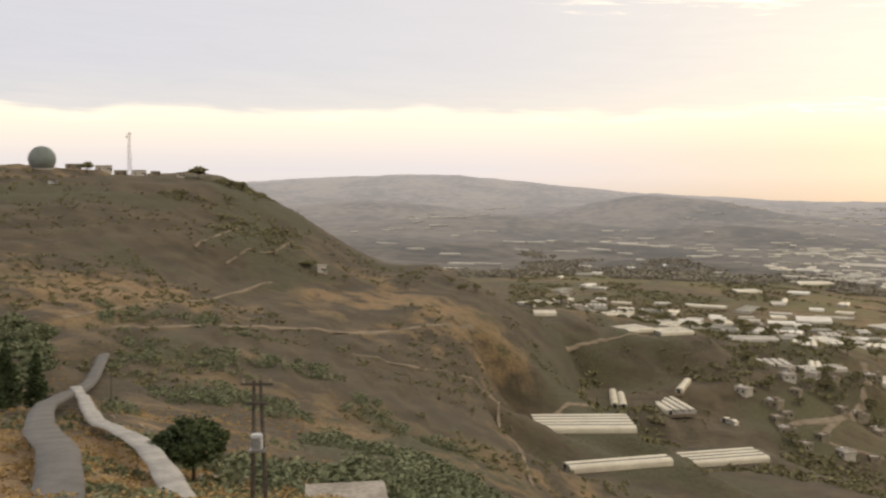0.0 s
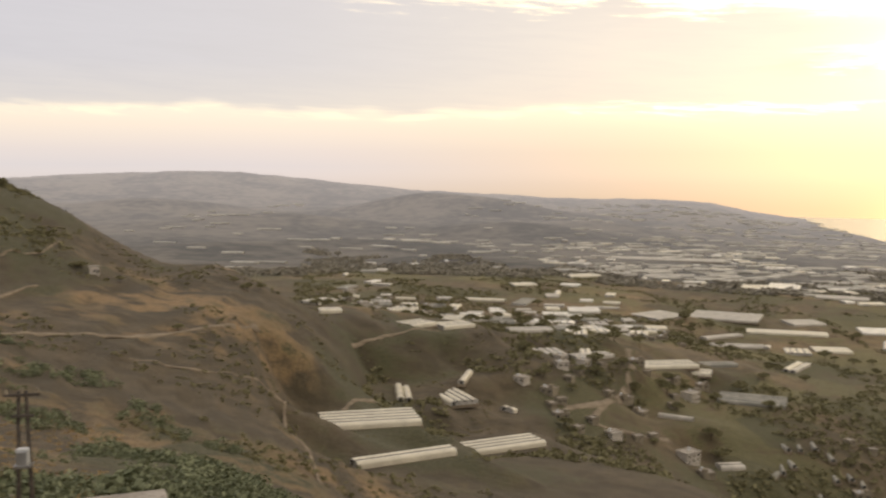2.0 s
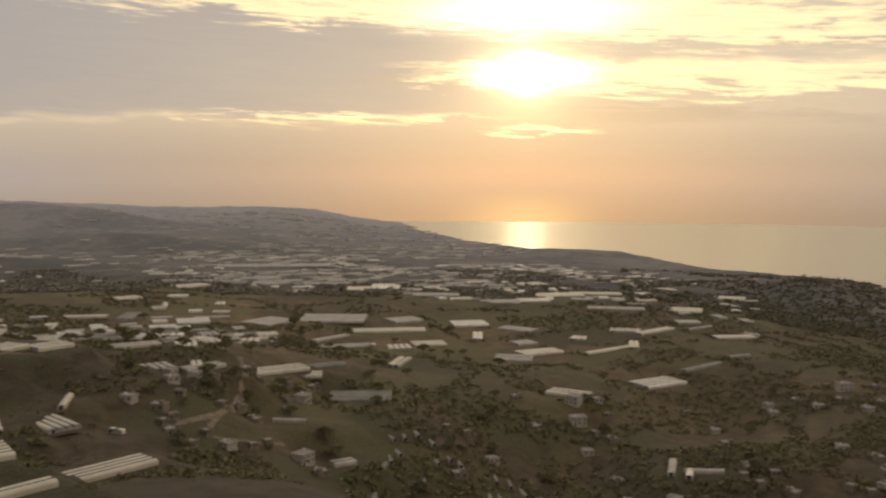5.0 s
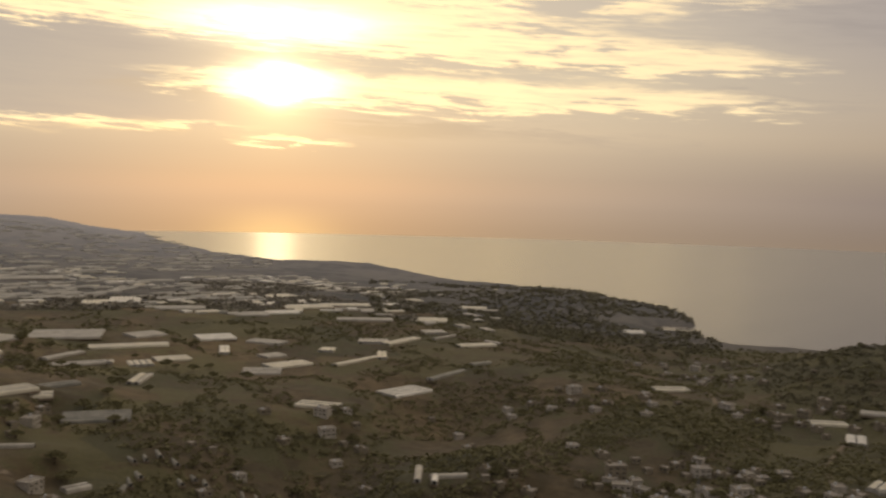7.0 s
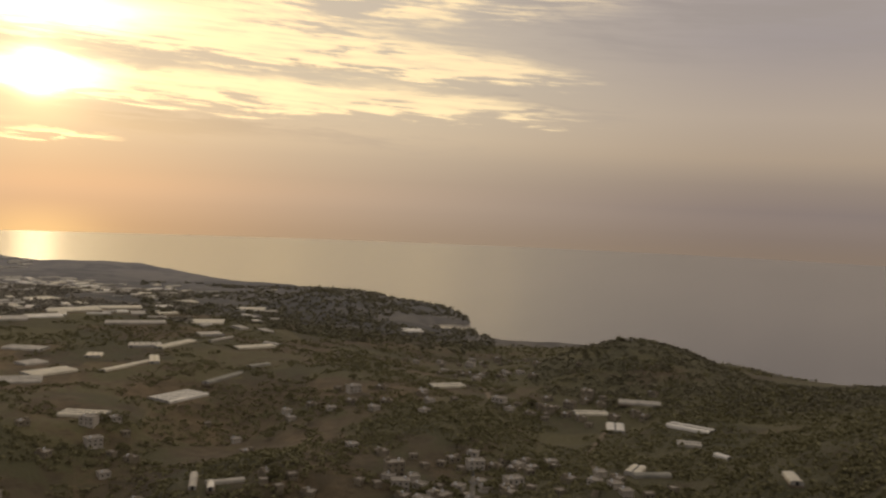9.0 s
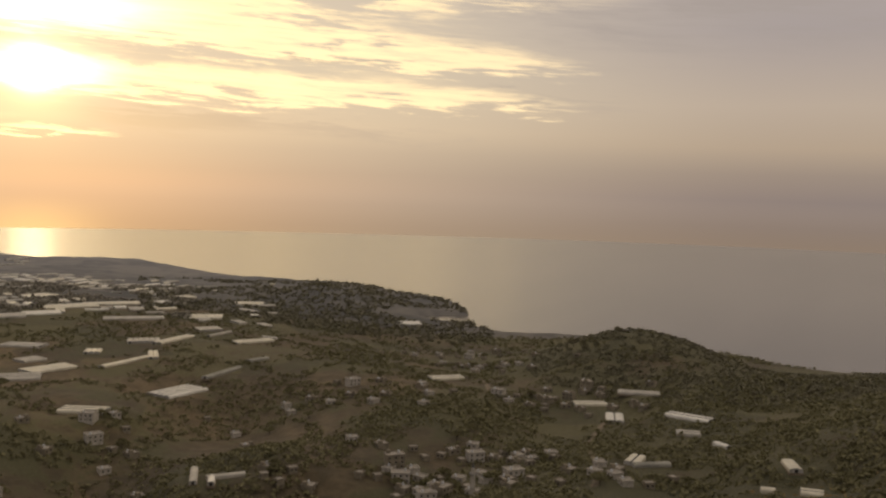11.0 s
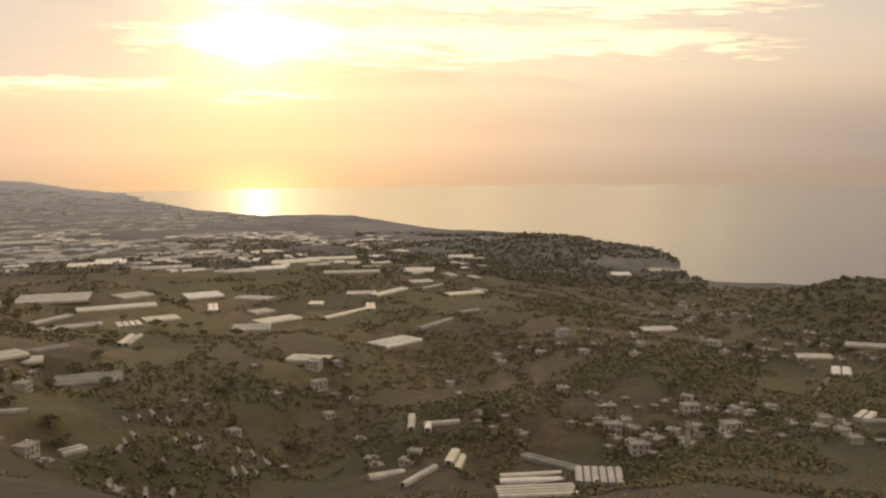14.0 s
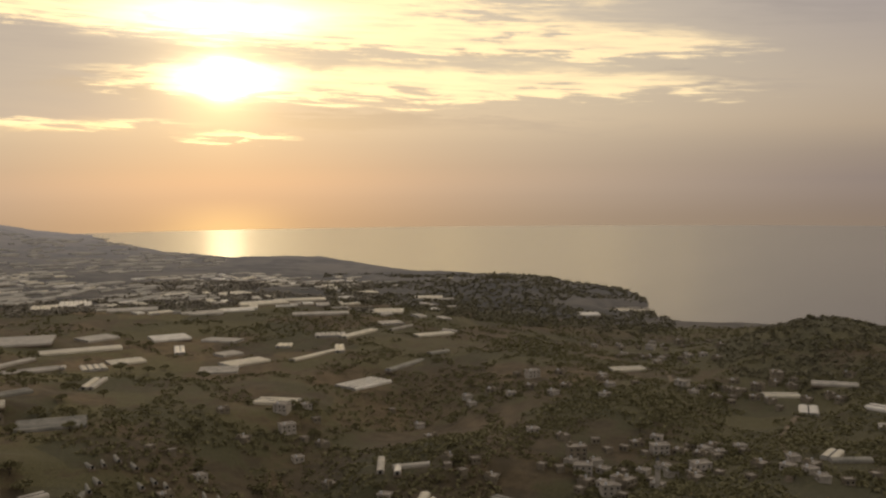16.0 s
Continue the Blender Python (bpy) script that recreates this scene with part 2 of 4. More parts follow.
def sea_look(n, place):
    calm = n.noise(n.put("ShaderNodeMapping", i_Vector=place, i_Rotation=(0, 0, radians(25)), i_Scale=(0.25, 1.6, 1.0)), 0.004, 4.0)
    return n.mix(n.span(calm, 0.35, 0.65), (0.085, 0.075, 0.062), (0.125, 0.108, 0.09))


M_SEA = paint("evening_sea", sea_look, rough=0.21, spec=0.5, i_IOR=1.45)
M_FILM = paint("greenhouse_film", speckle((0.54, 0.485, 0.36), (0.72, 0.65, 0.49), 0.12, 1.6), rough=0.42, spec=0.5, i_Transmission_Weight=0.0, i_Subsurface_Weight=0.0)
M_FILMS = [M_FILM, paint("whitened_film", speckle((0.60, 0.56, 0.47), (0.80, 0.75, 0.64), 0.1, 1.4), rough=0.38, spec=0.5),
           paint("old_film", speckle((0.36, 0.325, 0.26), (0.56, 0.51, 0.42), 0.1, 1.2), rough=0.5, spec=0.4), paint("shade_net", speckle((0.20, 0.19, 0.155), (0.36, 0.335, 0.27), 0.08, 1.0), rough=0.7, spec=0.3)]
M_ENDFILM = paint("dusty_film", speckle((0.30, 0.28, 0.24), (0.50, 0.47, 0.41), 0.5, 3.0), rough=0.5, spec=0.4)
M_STEEL = paint("galvanised_steel", speckle((0.28, 0.28, 0.27), (0.45, 0.45, 0.44), 1.0), rough=0.45, metal=0.8)
M_DARK = paint("dark_opening", speckle((0.015, 0.015, 0.014), (0.03, 0.028, 0.025), 1.0), rough=0.7)
M_ASPHALT = paint("worn_asphalt", speckle((0.13, 0.122, 0.11), (0.19, 0.178, 0.16), 0.4, 6.0), rough=0.9)
M_CONCRETE = paint("pale_concrete", speckle((0.30, 0.28, 0.25), (0.46, 0.43, 0.38), 0.35, 4.0), rough=0.9)
M_TRACK = paint("dirt_track", speckle((0.17, 0.132, 0.09), (0.28, 0.225, 0.155), 0.15, 1.5), rough=1.0)
M_RENDER = paint("grey_render", speckle((0.20, 0.165, 0.115), (0.34, 0.29, 0.205), 0.3, 2.5), rough=0.9)
M_WHITEWALL = paint("white_render", speckle((0.40, 0.355, 0.285), (0.60, 0.54, 0.45), 0.3, 2.5), rough=0.9)
M_ROOF = paint("flat_roof", speckle((0.24, 0.21, 0.17), (0.42, 0.37, 0.305), 0.25, 2.0), rough=0.85)
M_GLASS = paint("dark_window", speckle((0.02, 0.022, 0.025), (0.04, 0.042, 0.045), 0.5), rough=0.15, spec=0.6)
M_TANK = paint("white_tank", speckle((0.55, 0.55, 0.54), (0.70, 0.70, 0.68), 1.0), rough=0.5)
M_BARK = paint("bark", speckle((0.035, 0.026, 0.019), (0.085, 0.062, 0.045), 3.0, 20.0), rough=0.95)
M_POLE = paint("weathered_pole", speckle((0.06, 0.05, 0.04), (0.12, 0.10, 0.08), 2.0, 12.0), rough=0.9)
M_STONE = paint("pale_rubble", speckle((0.26, 0.22, 0.17), (0.48, 0.42, 0.34), 0.8, 5.0), rough=0.95)
M_DOME = paint("radome_skin", speckle((0.15, 0.17, 0.15), (0.23, 0.25, 0.225), 0.15, 1.2), rough=0.6)
M_RUST = paint("painted_lattice", speckle((0.14, 0.075, 0.06), (0.26, 0.19, 0.17), 0.25, 2.0), rough=0.7)


def leaves(dark, light):
    def build(n, place):
        tone = n.put("ShaderNodeNewGeometry", out=8)
        f = n.math("ADD", n.math("MULTIPLY", tone, 0.35), n.math("MULTIPLY", n.noise(place, 0.16, 3.0), 0.8))
        return n.mix(n.span(f, 0.2, 0.9), dark, light)
    return build


M_LEAF = paint("dusty_leaves", leaves((0.085, 0.100, 0.055), (0.25, 0.26, 0.145)), rough=0.8, spec=0.2)
M_PINE = paint("pine_needles", leaves((0.022, 0.034, 0.014), (0.075, 0.095, 0.036)), rough=0.8, spec=0.2)
M_OLIVE = paint("valley_leaves", leaves((0.135, 0.122, 0.062), (0.245, 0.22, 0.112)), rough=0.85, spec=0.15)
M_STRAW = paint("dry_grass", leaves((0.24, 0.155, 0.065), (0.50, 0.36, 0.17)), rough=0.95, spec=0.1)
# leaf colour lightened and greyed to stand for haze over far woods
M_FARLEAF = paint("haze_pale_leaves", leaves((0.20, 0.18, 0.14), (0.36, 0.325, 0.25)), rough=0.9, spec=0.1)
M_HEADLEAF = paint("dim_leaves", leaves((0.135, 0.122, 0.078), (0.235, 0.212, 0.135)), rough=0.9, spec=0.1)
M_FARFILM = paint("hazy_film", speckle((0.30, 0.28, 0.235), (0.54, 0.50, 0.42), 0.02, 0.3), rough=0.6, spec=0.3)
# dark to stand for shade between bays; also colours the minaret's cap
M_GUTTER = paint("dark_gutter", speckle((0.09, 0.085, 0.075), (0.16, 0.15, 0.135), 0.5), rough=0.8)

# ---- the lie of the land ----
# heights by bearing (degrees, left of the first view is positive) on rings of growing radius
RING = [6, 14, 30, 60, 100, 160, 240, 330, 430, 540, 660, 800, 1000, 1300, 1700, 2300, 3200, 4000, 4800]
BEARING = [45, 28, 20, 14, 9, 4, 0, -4, -8, -12, -20, -28, -36, -44, -52, -60, -66, -71, -75.5, -80, -85, -94, -110]
RELIEF = []
RELIEF.append([227, 227, 227, 227, 227, 227, 227, 227, 227, 227, 227, 227, 227, 227, 227, 227, 227, 227, 227, 227, 227, 227, 227])
RELIEF.append([223, 223, 223, 223, 223, 223, 223, 223, 223, 224, 224, 224, 224, 224, 224, 224, 224, 224, 224, 224, 224, 224, 224])
RELIEF.append([217, 217, 217, 217, 217, 217, 217, 217, 217, 217, 217, 217, 217, 217, 217, 217, 217, 217, 217, 217, 217, 217, 217])
RELIEF.append([214, 211, 210, 209, 208, 208, 207, 206, 204, 202, 202, 202, 202, 202, 202, 202, 202, 202, 202, 202, 202, 202, 202])
RELIEF.append([212, 205, 201, 198, 197, 196, 193, 190, 185, 182, 182, 182, 182, 182, 182, 182, 182, 182, 182, 182, 182, 182, 182])
RELIEF.append([202, 194, 192, 187, 183, 181, 177, 171, 163, 156, 155, 155, 156, 157, 157, 157, 156, 156, 156, 156, 156, 155, 155])
RELIEF.append([200, 188, 179, 175, 170, 166, 162, 154, 142, 131, 128, 128, 127, 127, 127, 127, 127, 127, 127, 128, 128, 128, 129])
RELIEF.append([206, 190, 186, 178, 168, 158, 149, 138, 127, 119, 112, 106, 99, 94, 93, 95, 98, 100, 101, 104, 108, 112, 117])
RELIEF.append([215, 202, 192, 183, 173, 164, 155, 136, 118, 99, 96, 88, 67, 57, 56, 62, 73, 76, 76, 80, 93, 107, 120])
RELIEF.append([225, 223, 214, 203, 187, 169, 167, 152, 113, 92, 77, 53, 21, 21, 33, 26, 44, 54, 56, 53, 71, 103, 133])
RELIEF.append([220, 231, 231, 229, 199, 166, 161, 137, 134, 124, 99, 61, 47, 9, 41, 42, 35, 39, 51, 50, 69, 111, 144])
RELIEF.append([196, 202, 214, 215, 190, 144, 115, 106, 106, 98, 94, 70, 53, 43, 17, 45, 49, 34, 35, 52, 58, 99, 137])
RELIEF.append([177, 177, 178, 170, 149, 114, 90, 86, 90, 80, 68, 58, 45, 41, 44, 45, 34, 36, 44, 47, 50, 78, 107])
RELIEF.append([160, 148, 131, 119, 84, 80, 78, 78, 78, 78, 72, 61, 54, 49, 42, 18, 6, 12, 26, 22, 18, 23, 40])
RELIEF.append([131, 115, 103, 95, 74, 68, 65, 63, 62, 62, 60, 53, 52, 44, 32, 20, 6, 2, 2, 2, 2, 2, 8])
RELIEF.append([104, 93, 91, 92, 74, 68, 62, 58, 56, 55, 52, 45, 26, 20, 10, 12, 2, 2, 2, 2, 2, 2, 19])
RELIEF.append([95, 97, 100, 98, 80, 72, 66, 64, 62, 62, 56, 36, 6, 16, 11, 4, 2, 2, 2, 2, 2, 2, 4])
RELIEF.append([111, 118, 122, 119, 92, 90, 88, 80, 72, 70, 62, 56, 8, 4, 2, 2, 2, 2, 5, 5, 4, 3, 2])
RELIEF.append([141, 150, 155, 158, 178, 197, 198, 172, 140, 108, 80, 66, 6, 2, 2, 2, 3, 6, 7, 9, 5, 3, 2])
SHORE = [(-26, 5600), (-30, 5300), (-33.3, 4850), (-34.0, 4780), (-34.7, 3950), (-36.3, 3650), (-39.8, 3150), (-41.2, 2950), (-43, 2900), (-47, 2800), (-52, 2440), (-57.5, 2300),
         (-62, 2090), (-65, 2000), (-66.3, 1850), (-67, 1600), (-68.4, 1575), (-71.5, 1565), (-75, 1500), (-80, 1430), (-86, 1300), (-96, 1250), (-125, 1250)]


def lattice(x, y, seed):
    """Smooth value noise, -1 to 1, on arrays."""
    xi, yi = np.floor(x).astype(np.int64), np.floor(y).astype(np.int64)
    u, v = x - xi, y - yi
    u, v = u * u * (3 - 2 * u), v * v * (3 - 2 * v)

    def corner(a, b):
        h = (a * 374761393 + b * 668265263 + seed * 1442695041) & 0x7FFFFFFF
        h = ((h ^ (h >> 13)) * 1274126177) & 0x7FFFFFFF
        return ((h ^ (h >> 16)) & 0xFFFF) / 32767.5 - 1
    return (corner(xi, yi) * (1 - u) + corner(xi + 1, yi) * u) * (1 - v) + (corner(xi, yi + 1) * (1 - u) + corner(xi + 1, yi + 1) * u) * v


def rough(x, y, size, octaves, seed=0):
    total, gain = 0.0, 1.0
    for k in range(octaves):
        total = total + gain * lattice(x / size + 17.3 * k, y / size - 9.1 * k, seed + k)
        size, gain = size * 0.5, gain * 0.5
    return total


def cubic(knots, at):
    """Indices and weights of a smooth curve through knots, for the places at."""
    j = np.clip(np.searchsorted(knots, at) - 1, 0, len(knots) - 2)
    u = np.clip((at - knots[j]) / (knots[j + 1] - knots[j]), 0, 1)
    ids = [np.clip(j + k, 0, len(knots) - 1) for k in (-1, 0, 1, 2)]
    w = [(-u + 2 * u ** 2 - u ** 3) / 2, (2 - 5 * u ** 2 + 3 * u ** 3) / 2, (u + 4 * u ** 2 - 3 * u ** 3) / 2, (-u ** 2 + u ** 3) / 2]
    return ids, w


KNOT_R, KNOT_B, TABLE = np.log(np.array(RING, float)), -np.array(BEARING, float), np.array(RELIEF, float)
# single hills: bearing, distance, rise, half-width across, half-width along the view
HILLS = [(-44.9, 2720, 4, 130, 120), (-57.5, 1800, 22, 75, 110), (-54, 1900, 9, 90, 90), (-75.6, 1140, 33, 100, 120), (-79.3, 1090, 12, 60, 110), (-1.5, 4650, 6, 260, 250),
         (-15, 3250, 62, 330, 230), (-10.5, 3350, 40, 220, 200), (-17, 2450, 36, 250, 160), (-8, 2000, 20, 210, 130), (-3, 2700, 38, 300, 180), (-22.5, 2800, 26, 190, 150), (4, 3300, 48, 330, 220), (-13, 1650, 12, 160, 100),
         (-26, 3600, 14, 260, 180), (-31.4, 4650, -26, 150, 700), (-33.6, 4600, -17, 170, 500), (0.5, 1900, 16, 180, 120)]


PADS = []


def level(x, y, z):
    """Lets the ground pass evenly into the level pads."""
    pads = np.array(PADS)
    flat_x, flat_y, flat_z = x.ravel(), y.ravel(), z.ravel().copy()
    reach = np.hypot(pads[:, 5], pads[:, 6]) + 22
    if flat_x.size < 200:
        jobs = [(None, k) for k in np.nonzero(np.hypot(pads[:, 0] - flat_x[0], pads[:, 1] - flat_y[0]) < reach + 400 * (flat_x.size > 1))[0]]
    else:
        jobs = [(np.nonzero((np.abs(flat_x - p[0]) < r) & (np.abs(flat_y - p[1]) < r))[0], k) for k, (p, r) in enumerate(zip(pads, reach))]
    for ids, k in jobs:
        px, py, ph, cs, sn, hu, hv = pads[k]
        ids = slice(None) if ids is None else ids
        dx, dy = flat_x[ids] - px, flat_y[ids] - py
        over = np.maximum(np.maximum(np.abs(dx * cs + dy * sn) - hu, np.abs(dy * cs - dx * sn) - hv), 0)
        flat_z[ids] += (ph - flat_z[ids]) * np.clip(1 - over / 22, 0, 1)
    return flat_z.reshape(z.shape)


def height(x, y):
    x, y = np.asarray(x, float), np.asarray(y, float)
    d = np.maximum(np.hypot(x, y), 1.0)
    b = np.degrees(np.arctan2(-x, y))
    b = np.where(b > 118, b - 360, b)
    away = -b
    ir, wr = cubic(KNOT_R, np.log(d))
    ib, wb = cubic(KNOT_B, np.clip(away, KNOT_B[0], KNOT_B[-1]))
    z = 0.0
    for i, p in zip(ir, wr):
        for j, q in zip(ib, wb):
            z = z + TABLE[i, j] * p * q
    for hb, hd, rise, across, along in HILLS:
        z = z + rise * np.exp(-((b - hb) * np.pi / 180 * hd / across) ** 2 - ((d - hd) / along) ** 2)
    # terraces on the dry slopes, gullies and lumps everywhere
    slope = np.clip((z - 95) / 60, 0, 1) * np.clip((d - 120) / 150, 0, 1) * np.clip((1500 - d) / 500, 0, 1)
    lump = rough(x, y, 90, 5, 3)
    z = z + lump * np.clip(d / 160, 0, 1) * (1.2 + 2.0 * slope + 2.5 * np.clip((d - 2200) / 1500, 0, 1))
    z = z - 3.0 * np.abs(rough(x, y, 210, 3, 11)) * slope
    step = 4.5
    k = np.floor(z / step)
    r = z / step - k
    z = z + slope * 0.55 * (step * (k + np.clip((r - 0.62) / 0.38, 0, 1) ** 1.5) - z)
    if PADS:
        z = level(x, y, z)
    # the shore
    edge = np.interp(away, [-s[0] for s in SHORE], [s[1] for s in SHORE]) + rough(x, y, 160, 4, 23) * 22 + rough(x, y, 40, 2, 29) * 8
    edge = np.where(b > -26, 9000, edge)
    dry = np.clip((edge - d) / 25, -1, 1)
    cove = np.hypot((b + 65.6) * 29.9 / 62, (d - 1712) / 52) - 1
    dry = np.minimum(dry, np.clip(cove * 3, -1, 1))
    z = np.where(dry > 0, np.maximum(z, 1.0) * np.clip(dry * 1.0, 0, 1) ** 0.5, 6 * dry)
    return z


def on_ground(x, y):
    return float(height(np.array([x]), np.array([y]))[0])


def sheet(name, verts, faces, material, smooth=True):
    me = bpy.data.meshes.new(name)
    me.from_pydata(verts, [], faces)
    if smooth:
        me.shade_smooth()
    me.materials.append(material)
    return new(name, me)


def cover_at(x, y, z):
    """How much straw, green and haze-lightened farmland there is."""
    d = np.hypot(x, y)
    b = np.degrees(np.arctan2(-x, y))
    hill = np.clip((z - 85) / 50, 0, 1) * np.clip((900 - d) / 150, 0, 1)
    straw = 0.03 + 0.27 * hill + (0.15 + 0.2 * hill) * rough(x, y, 120, 4, 31) + 0.25 * hill * rough(x, y, 30, 3, 35)
    straw = straw + 0.5 * np.clip((170 - d) / 90, 0, 1) * np.clip((b - 6) / 8, 0, 1)
    straw = straw + 0.18 * np.exp(-((b + 86) / 9) ** 2 - ((d - 470) / 130) ** 2)
    straw = straw + 0.3 * np.exp(-((b - 7) / 6) ** 2 - ((d - 480) / 60) ** 2)
    green = 0.50 - 0.40 * hill + 0.4 * rough(x, y, 70, 4, 41)
    green = green + 0.5 * np.exp(-((b - 3) / 12) ** 2 - ((d - 170) / 70) ** 2)
    green = green + 0.85 * np.exp(-((b - 15) / 9) ** 2 - ((d - 560) / 60) ** 2) * (0.7 + 0.7 * rough(x, y, 50, 2, 45))
    green = green + 0.8 * np.exp(-((b - 10.5) / 2.2) ** 2 - ((d - 630) / 40) ** 2)
    # extra green to the right, also putting the shade there into the cover
    green = green + 0.35 * np.clip((-64 - b) / 8, 0, 1)
    # low farmland, its lightening for haze stronger towards the left
    hazed_fields = np.clip((110 - z) / 40, 0, 1) * np.clip((d - 500) / 300, 0, 1) * (0.55 + 0.45 * np.clip((b + 50) / 18, 0, 1))
    return np.clip(straw, 0, 1), np.clip(green, 0, 1), np.clip(hazed_fields, 0, 1)


def ground_ring(name, radii, material):
    fine = np.concatenate([np.arange(48, -112, -0.3), np.arange(-112, -312.1, -4.0)])
    fine = fine[:-1] if abs(fine[-1] + 312) < 0.01 else fine
    rr, bb = np.meshgrid(radii, np.radians(fine), indexing="ij")
    x, y = -np.sin(bb) * rr, np.cos(bb) * rr
    z = height(x, y)
    n, m = rr.shape
    verts = np.stack([x.ravel(), y.ravel(), z.ravel()], 1)
    i, j = np.meshgrid(np.arange(n - 1), np.arange(m), indexing="ij")
    k = (j + 1) % m
    faces = np.stack([i * m + j, i * m + k, (i + 1) * m + k, (i + 1) * m + j], -1).reshape(-1, 4)[:, ::-1]
    faces = faces.tolist()
    if radii[0] < 1:
        faces.append(list(range(m)))
    ob = sheet(name, verts.tolist(), faces, material)
    straw, green, hazed_fields = cover_at(x.ravel(), y.ravel(), z.ravel())
    layer = ob.data.color_attributes.new("cover", "FLOAT_COLOR", "POINT")
    layer.data.foreach_set("color", np.stack([straw, green, hazed_fields, np.ones_like(straw)], 1).ravel())
    return ob


# ---- greenhouses ----
def part(name, bm, material, parent, label=""):
    me = bpy.data.meshes.new(name)
    bm.to_mesh(me)
    bm.free()
    me.materials.append(material)
    ob = new(name, me)
    ob.parent = parent
    if label:
        ob["label"] = label
    return ob


def shared(name, me, parent, at=(0, 0, 0)):
    ob = new(name, me)
    ob.parent, ob.location = parent, at
    return ob


def box(bm, x0, x1, y0, y1, z0, z1):
    v = [bm.verts.new((x, y, z)) for z in (z0, z1) for x, y in ((x0, y0), (x1, y0), (x1, y1), (x0, y1))]
    for f in ((3, 2, 1, 0), (4, 5, 6, 7), (0, 1, 5, 4), (1, 2, 6, 5), (2, 3, 7, 6), (3, 0, 4, 7)):
        bm.faces.new([v[k] for k in f])


def mesh_of(name, bm, material):
    me = bpy.data.meshes.new(name)
    bm.to_mesh(me)
    bm.free()
    me.materials.append(material)
    return me


ARCH = 8
BAYS = {}


def bay_meshes(width, length, low, tone=0):
    """Film roof, end wall with its door, and oversized dark guttering of one bay; kept, so that alike bays share them.
    """
    key = (round(width, 1), round(length), low, tone)
    if key in BAYS:
        return BAYS[key]
    w, L = key[0], key[1]
    eave, rise = (0.4, 1.5) if low else (1.7, 1.15)
    ring = [(-w / 2, 0.0)] + [(-w / 2 * math.cos(math.pi * k / ARCH), eave + rise * math.sin(math.pi * k / ARCH)) for k in range(ARCH + 1)] + [(w / 2, 0.0)]
    rows = max(2, min(18, round(L / 2.8)))
    bm = bmesh.new()
    lines = []
    for r in range(rows * 2 + 1):
        sag = 0.0 if r % 2 == 0 else 0.06
        lines.append([bm.verts.new((x * (1 - sag * 0.05), -L / 2 + L * r / (rows * 2), z - sag * (1 if 1 < k < len(ring) - 2 else 0))) for k, (x, z) in enumerate(ring)])
    lines_of = [list(range(r * len(ring), (r + 1) * len(ring))) for r in range(len(lines))]
    for a, b in zip(lines, lines[1:]):
        for k in range(len(ring) - 1):
            bm.faces.new((a[k], b[k], b[k + 1], a[k + 1]))
    film = mesh_of("film_roof", bm, M_FILMS[3] if low else M_FILMS[tone])
    film.shade_smooth()
    bm = bmesh.new()
    bm.from_mesh(film)
    bm.verts.ensure_lookup_table()
    for rim in (lines_of[0], lines_of[-1]):
        face = bm.faces.new([bm.verts[k] for k in rim])
        face.material_index = 1
    closed = mesh_of("film_roof", bm, M_FILMS[tone])
    closed.materials.append(M_ENDFILM)
    bm = bmesh.new()
    front = [bm.verts.new((x * 0.995, -0.06, max(z - 0.02, 0))) for x, z in ring]
    back = [bm.verts.new((x * 0.995, 0.06, max(z - 0.02, 0))) for x, z in ring]
    bm.faces.new(front)
    bm.faces.new(back[::-1])
    end = mesh_of("end_wall", bm, M_ENDFILM)
    bm = bmesh.new()
    box(bm, -0.9, 0.9, -0.06, 0.06, 0.0, 2.1)
    door = mesh_of("door", bm, M_DARK)
    bm = bmesh.new()
    # oversized dark strip between bays, put in for the shade there
    box(bm, -0.5, 0.5, -L / 2, L / 2, eave - 0.12, eave + 0.86)
    shade_gutter = mesh_of("shade_gutter", bm, M_GUTTER)
    BAYS[key] = (film, end, door, shade_gutter, closed)
    return BAYS[key]


def greenhouse(x, y, turn, length, bays, width=6.4, label="", low=False, group="greenhouses", tone=0):
    """Bays side by side, their ridges along the house's own y."""
    half = bays * width / 2
    z = on_ground(x, y)
    name = "polytunnel" if bays == 1 else "greenhouse"
    house = new(name)
    house.matrix_world = pose(x, y, z, 0, 0, turn)
    film, end, door, shade_gutter, closed = bay_meshes(width, length, low, tone)
    if math.hypot(x, y) > 1000:
        for k in range(bays):
            shared("film_roof", closed, house, (-half + width * (k + 0.5), 0, 0))
    else:
        for k in range(bays):
            u = -half + width * (k + 0.5)
            shared("film_roof", film, house, (u, 0, 0))
            for side in (-1, 1):
                shared("end_wall", end, house, (u, side * (length / 2 - 0.08), 0))
            if k:
                shared("shade_gutter", shade_gutter, house, (u - width / 2, 0, 0))
    shared("door", door, house, (-half + width * 0.5, -length / 2 - 0.03, 0))
    bm = bmesh.new()
    box(bm, -half - 0.4, half + 0.4, -length / 2 - 0.4, length / 2 + 0.4, -1.6, 0.05)
    part("plinth", bm, M_TRACK, house)
    return tagged(house, label or ("single white plastic-covered polytunnel on farmland" if bays == 1 else "white plastic-covered greenhouse with arched bays"), "greenhouse", group)


def pad(x, y, turn, length, bays, width):
    """Level ground for a greenhouse."""
    c, s = math.cos(radians(turn)), math.sin(radians(turn))
    half = bays * width / 2
    zs = [on_ground(x + c * u - s * v, y + s * u + c * v) for u in (-half, 0, half) for v in (-length / 2, 0, length / 2)]
    return (x, y, sum(zs) / 9, c, s, half + 6, length / 2 + 6)


